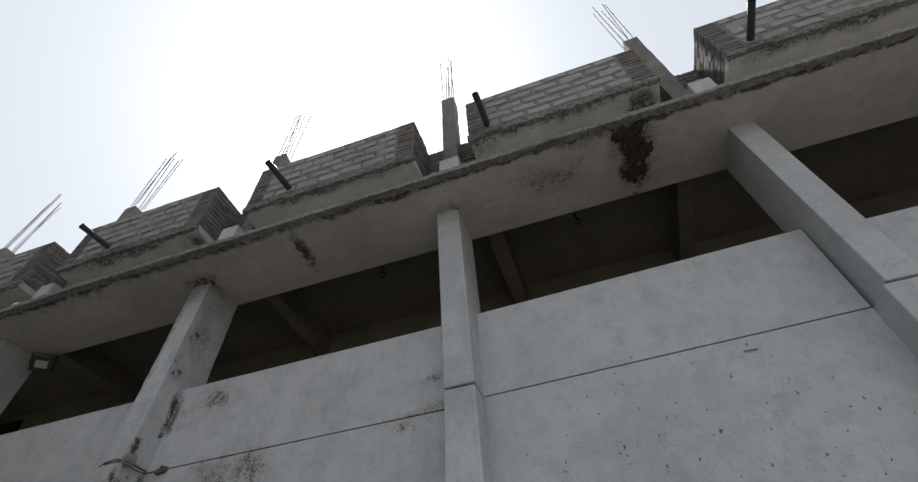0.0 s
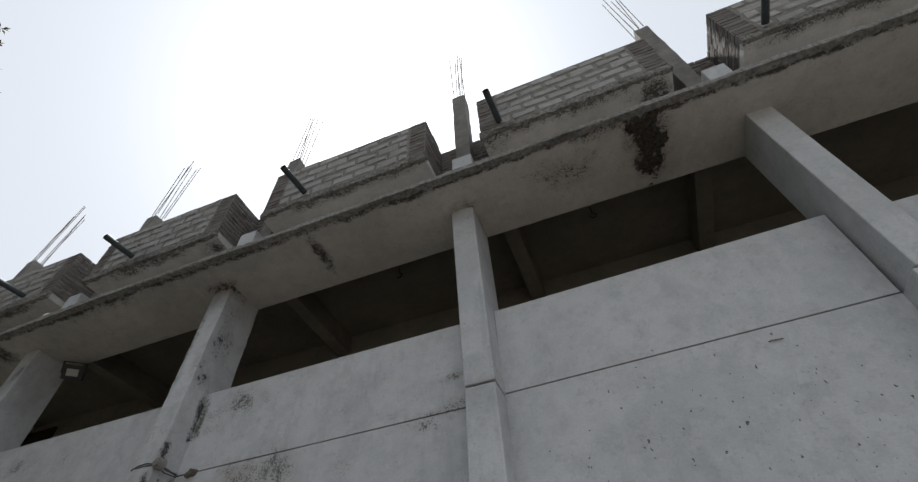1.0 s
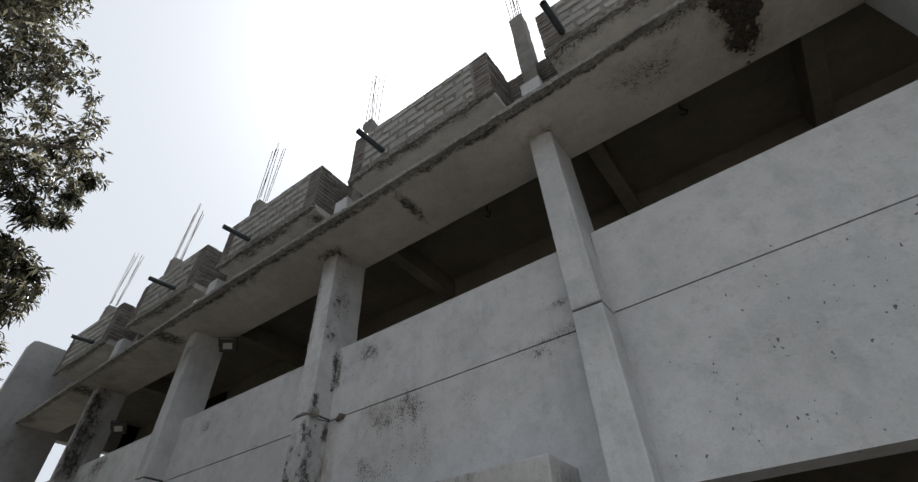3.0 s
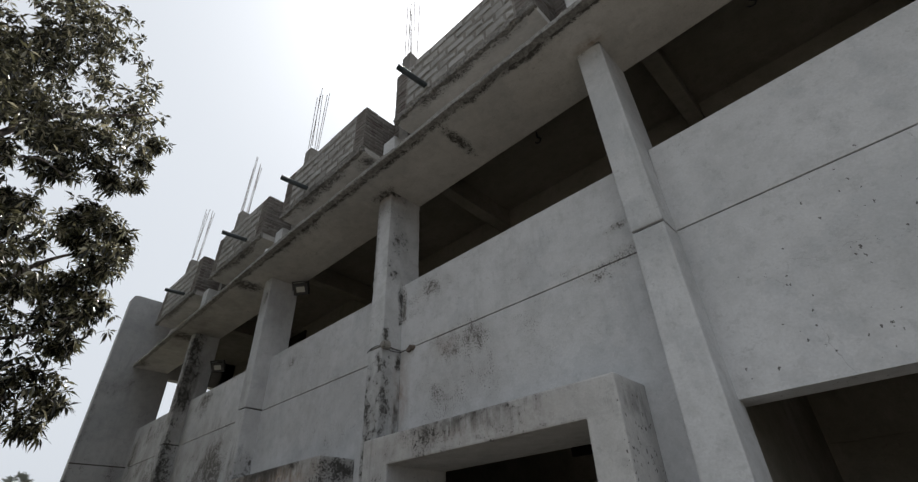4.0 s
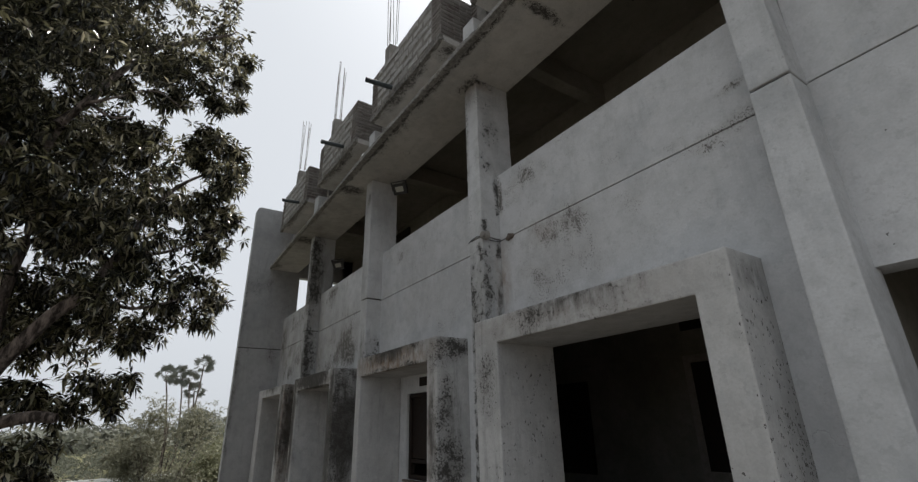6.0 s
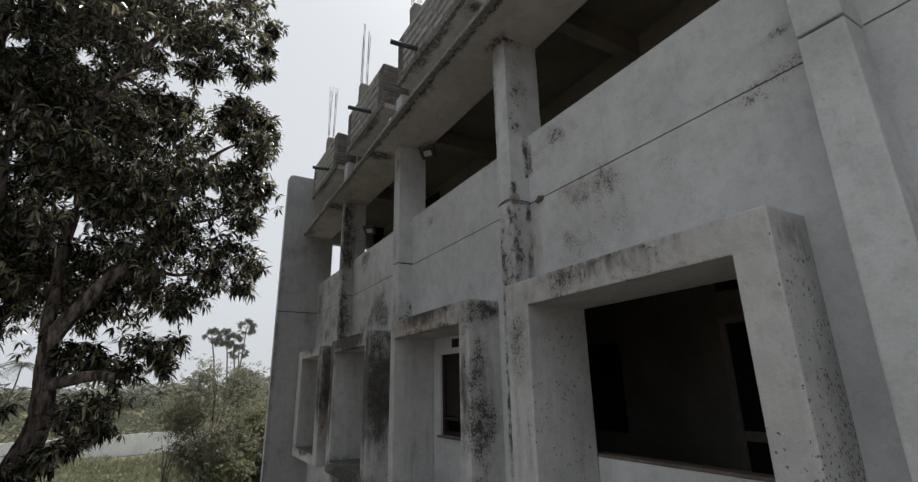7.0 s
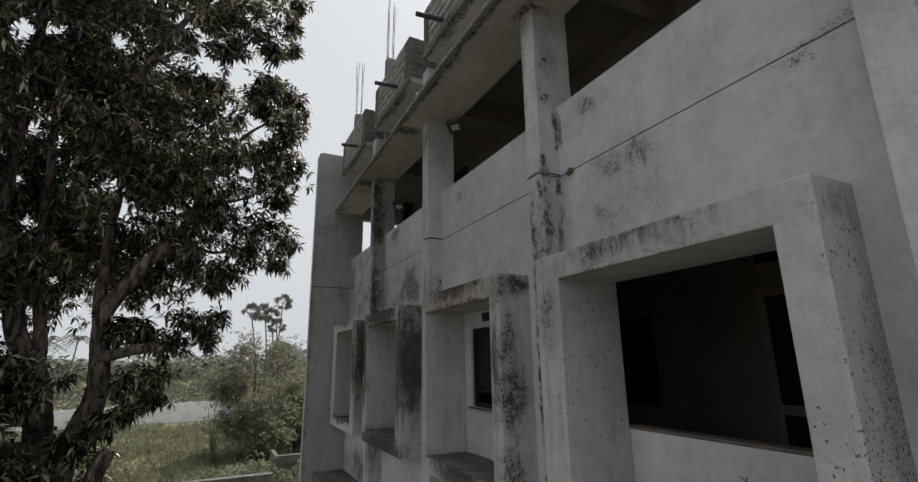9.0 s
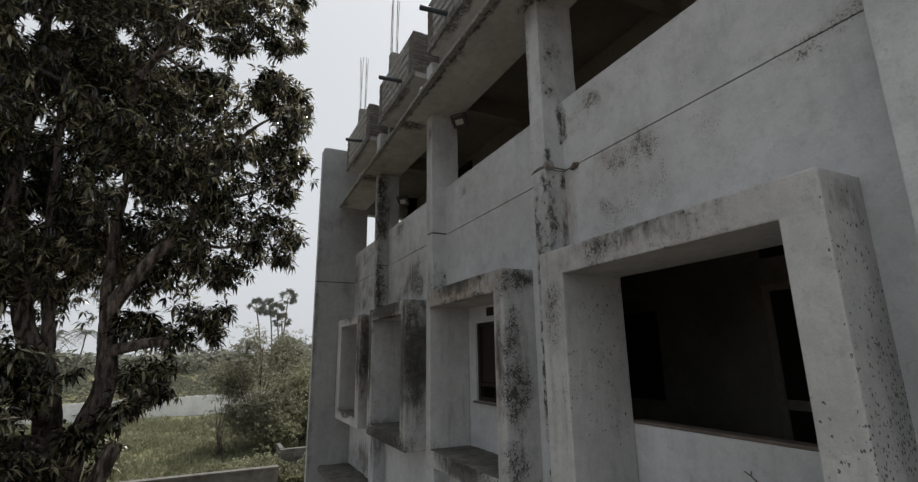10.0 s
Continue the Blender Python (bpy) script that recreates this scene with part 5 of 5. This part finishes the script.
def palm(x, y, height, seed, fan=True):
    """A palm: a thin trunk and a head of stiff fronds."""
    ob = thing("palm_tree", x, y, GROUND, "tall far palm with a bare trunk and a round head" if fan else "far coconut palm with drooping fronds", "palm", "far palms")
    inv = Matrix.Translation(ob.location).inverted()
    rs = np.random.default_rng(seed)
    top = Vector((x, y, height))
    foot = Vector((x + rs.uniform(-1, 1), y + rs.uniform(-1.6, 1.6), -0.1))
    bm = bmesh.new()
    run = bend([foot, foot.lerp(top, 0.55) + Vector((0, 0.3, 0)), top], 5, 0.05)
    limb(bm, run, [0.15 - 0.05 * j / (len(run) - 1) for j in range(len(run))], 8)
    o = part("trunk", bm, BARK, ob)
    o.matrix_parent_inverse = inv
    v, f = [], []
    for k in range(26 if fan else 20):
        az, el = rs.uniform(0, 6.28), rs.uniform(-1.0, 1.35) if fan else rs.uniform(-0.5, 1.1)
        d = Vector((math.cos(az) * math.cos(el), math.sin(az) * math.cos(el), math.sin(el)))
        s = d.cross(Vector((0, 0, 1))).normalized()
        if fan:
            s = Matrix.Rotation(rs.uniform(0, 3.14), 3, d) @ s
            c = top + d * rs.uniform(0.75, 1.25)
            n0 = len(v)
            v += [top, c + s * 0.04, c - s * 0.04]
            f.append((n0, n0 + 1, n0 + 2))
            for m in range(13):
                t = (m - 6) * 0.27
                e = (d * math.cos(t) + s * math.sin(t)).normalized()
                w = e.cross(s.cross(d)) * 0.065
                reach = rs.uniform(0.75, 1.05) * (1.0 - 0.25 * abs(t) / 1.6)
                n0 = len(v)
                v += [c, c + e * reach * 0.6 + w, c + e * reach + Vector((0, 0, -0.08)), c + e * reach * 0.6 - w]
                f.append((n0, n0 + 1, n0 + 2, n0 + 3))
        else:
            for m in range(14):
                t = (m + 1) / 14
                c = top + d * 3.4 * t + Vector((0, 0, -1.9 * t * t))
                for sg in (-1, 1):
                    n0 = len(v)
                    e = s * sg * (0.9 - 0.5 * t) + Vector((0, 0, -0.35))
                    v += [c, c + e * 0.5 + d * 0.1, c + e, c + e * 0.5 - d * 0.05]
                    f.append((n0, n0 + 1, n0 + 2, n0 + 3))
    me = bpy.data.meshes.new("fronds")
    me.from_pydata([tuple(p) for p in v], [], f)
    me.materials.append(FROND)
    o = new("fronds", me)
    o.parent = ob
    o.matrix_parent_inverse = inv


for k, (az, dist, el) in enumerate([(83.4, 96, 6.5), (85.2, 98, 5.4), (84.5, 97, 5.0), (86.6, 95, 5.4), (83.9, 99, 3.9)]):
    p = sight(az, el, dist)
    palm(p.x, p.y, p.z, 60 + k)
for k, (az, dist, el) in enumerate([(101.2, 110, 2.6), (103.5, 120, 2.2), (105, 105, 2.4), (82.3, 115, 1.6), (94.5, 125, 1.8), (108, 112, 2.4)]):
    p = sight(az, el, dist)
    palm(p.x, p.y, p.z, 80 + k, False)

# ---- pieces last: blocks and bricks of the roof walls ----
def piece_mesh(name, sx, sy, sz, material, bevel, chip, seed):
    bm = bmesh.new()
    bmesh.ops.create_cube(bm, size=1.0, matrix=Matrix.Diagonal((sx, sy, sz, 1)))
    bmesh.ops.bevel(bm, geom=bm.edges[:], offset=bevel, segments=1, affect="EDGES")
    rs = random.Random(seed)
    for v in bm.verts:
        v.co += Vector((rs.uniform(-chip, chip), rs.uniform(-chip, chip), rs.uniform(-chip, chip)))
    me = bpy.data.meshes.new(name)
    bm.to_mesh(me)
    bm.free()
    me.materials.append(material)
    return me


BLOCKS = [piece_mesh("block", 0.29, 0.03, 0.14, BLOCK, 0.018, 0.011, s) for s in range(12)]
BRICKS = [piece_mesh("brick", 0.222, 0.02, 0.068, BRICK, 0.008, 0.006, s) for s in range(8)]


def lay(name, mesh, x, y, z, parent, inv, scale_x=1.0, turn=0.0):
    o = new(name, mesh)
    o.parent = parent
    o.matrix_parent_inverse = inv
    o.matrix_basis = Matrix.Translation((x, y, z + H + random.uniform(-0.004, 0.004))) @ Matrix.Rotation(random.uniform(-0.012, 0.012), 4, "Y" if abs(turn) < 1 else "X") @ Matrix.Rotation(turn, 4, "Z") @ Matrix.Diagonal((scale_x, 1, 1, 1))


random.seed(9)
for i, (a, b) in enumerate(ROOF_BOXES):
    ob, inv = BACKING[i]
    z0 = BOX_Z0 + 0.12
    ends = 0.24
    # block courses on the front
    for row in range(5):
        x = a + ends + (0.16 if row % 2 else 0.0) - 0.16
        zc = z0 + 0.085 + row * 0.167
        while x < b - ends - 0.06:
            x0, x1 = max(x, a + ends), min(x + 0.32, b - ends)
            if x1 - x0 > 0.08:
                lay("block", random.choice(BLOCKS), (x0 + x1) / 2, ROOF_Y + 0.01 + random.uniform(-0.005, 0.004), zc + random.uniform(-0.006, 0.006), ob, inv, (x1 - x0 - 0.03) / 0.29)
            x += 0.32 + random.uniform(-0.01, 0.01)
    # brick quoins on the front and brick end walls
    for row in range(11):
        zc = z0 + 0.04 + row * 0.0762
        for x in (a + 0.115, b - 0.115):
            lay("brick", random.choice(BRICKS), x + random.uniform(-0.006, 0.006), ROOF_Y + 0.008 + random.uniform(-0.003, 0.003), zc, ob, inv)
        for x, sg in ((a, -1), (b, 1)):
            y = ROOF_Y + 0.004
            k = 0
            while y < 3.36:
                part_len = 0.5 if (row % 2 and k == 0) else 1.0
                lay("brick", random.choice(BRICKS), x - sg * 0.006 + random.uniform(-0.003, 0.003), y + 0.112 * part_len, zc, ob, inv, part_len, math.pi / 2)
                y += 0.23 * part_len
                k += 1
# brick walls in the gaps between the boxes
for i, ((a, b), (c, d)) in enumerate(zip(ROOF_BOXES[1:], ROOF_BOXES[:-1])):
    w = tagged(part("roof_parapet_wall", boxes((b - 0.1, c + 0.1, 3.37, 3.48, 5.1, 6.02), bevel=0), MORTAR), "low brick parapet wall between two boxes", "parapet", "roof parapet walls")
    for row in range(12):
        zc = 5.16 + row * 0.0762
        x = b + (0.0 if row % 2 else 0.11)
        while x < c:
            lay("brick", random.choice(BRICKS), x, 3.367, zc, w, Matrix())
            x += 0.232
# blocks of the side wall in the garden
GARDEN_BLOCK = piece_mesh("garden_block", 0.3, 0.05, 0.165, LOW, 0.006, 0.003, 77)
for row in range(5):
    y = 2.42 + (0.2 if row % 2 else 0.0)
    while y < 5.0:
        lay("block", GARDEN_BLOCK, -19.995, y + 0.2, -4.3 + row * 0.19, side_wall, Matrix(), 1.25, math.pi / 2)
        y += 0.405
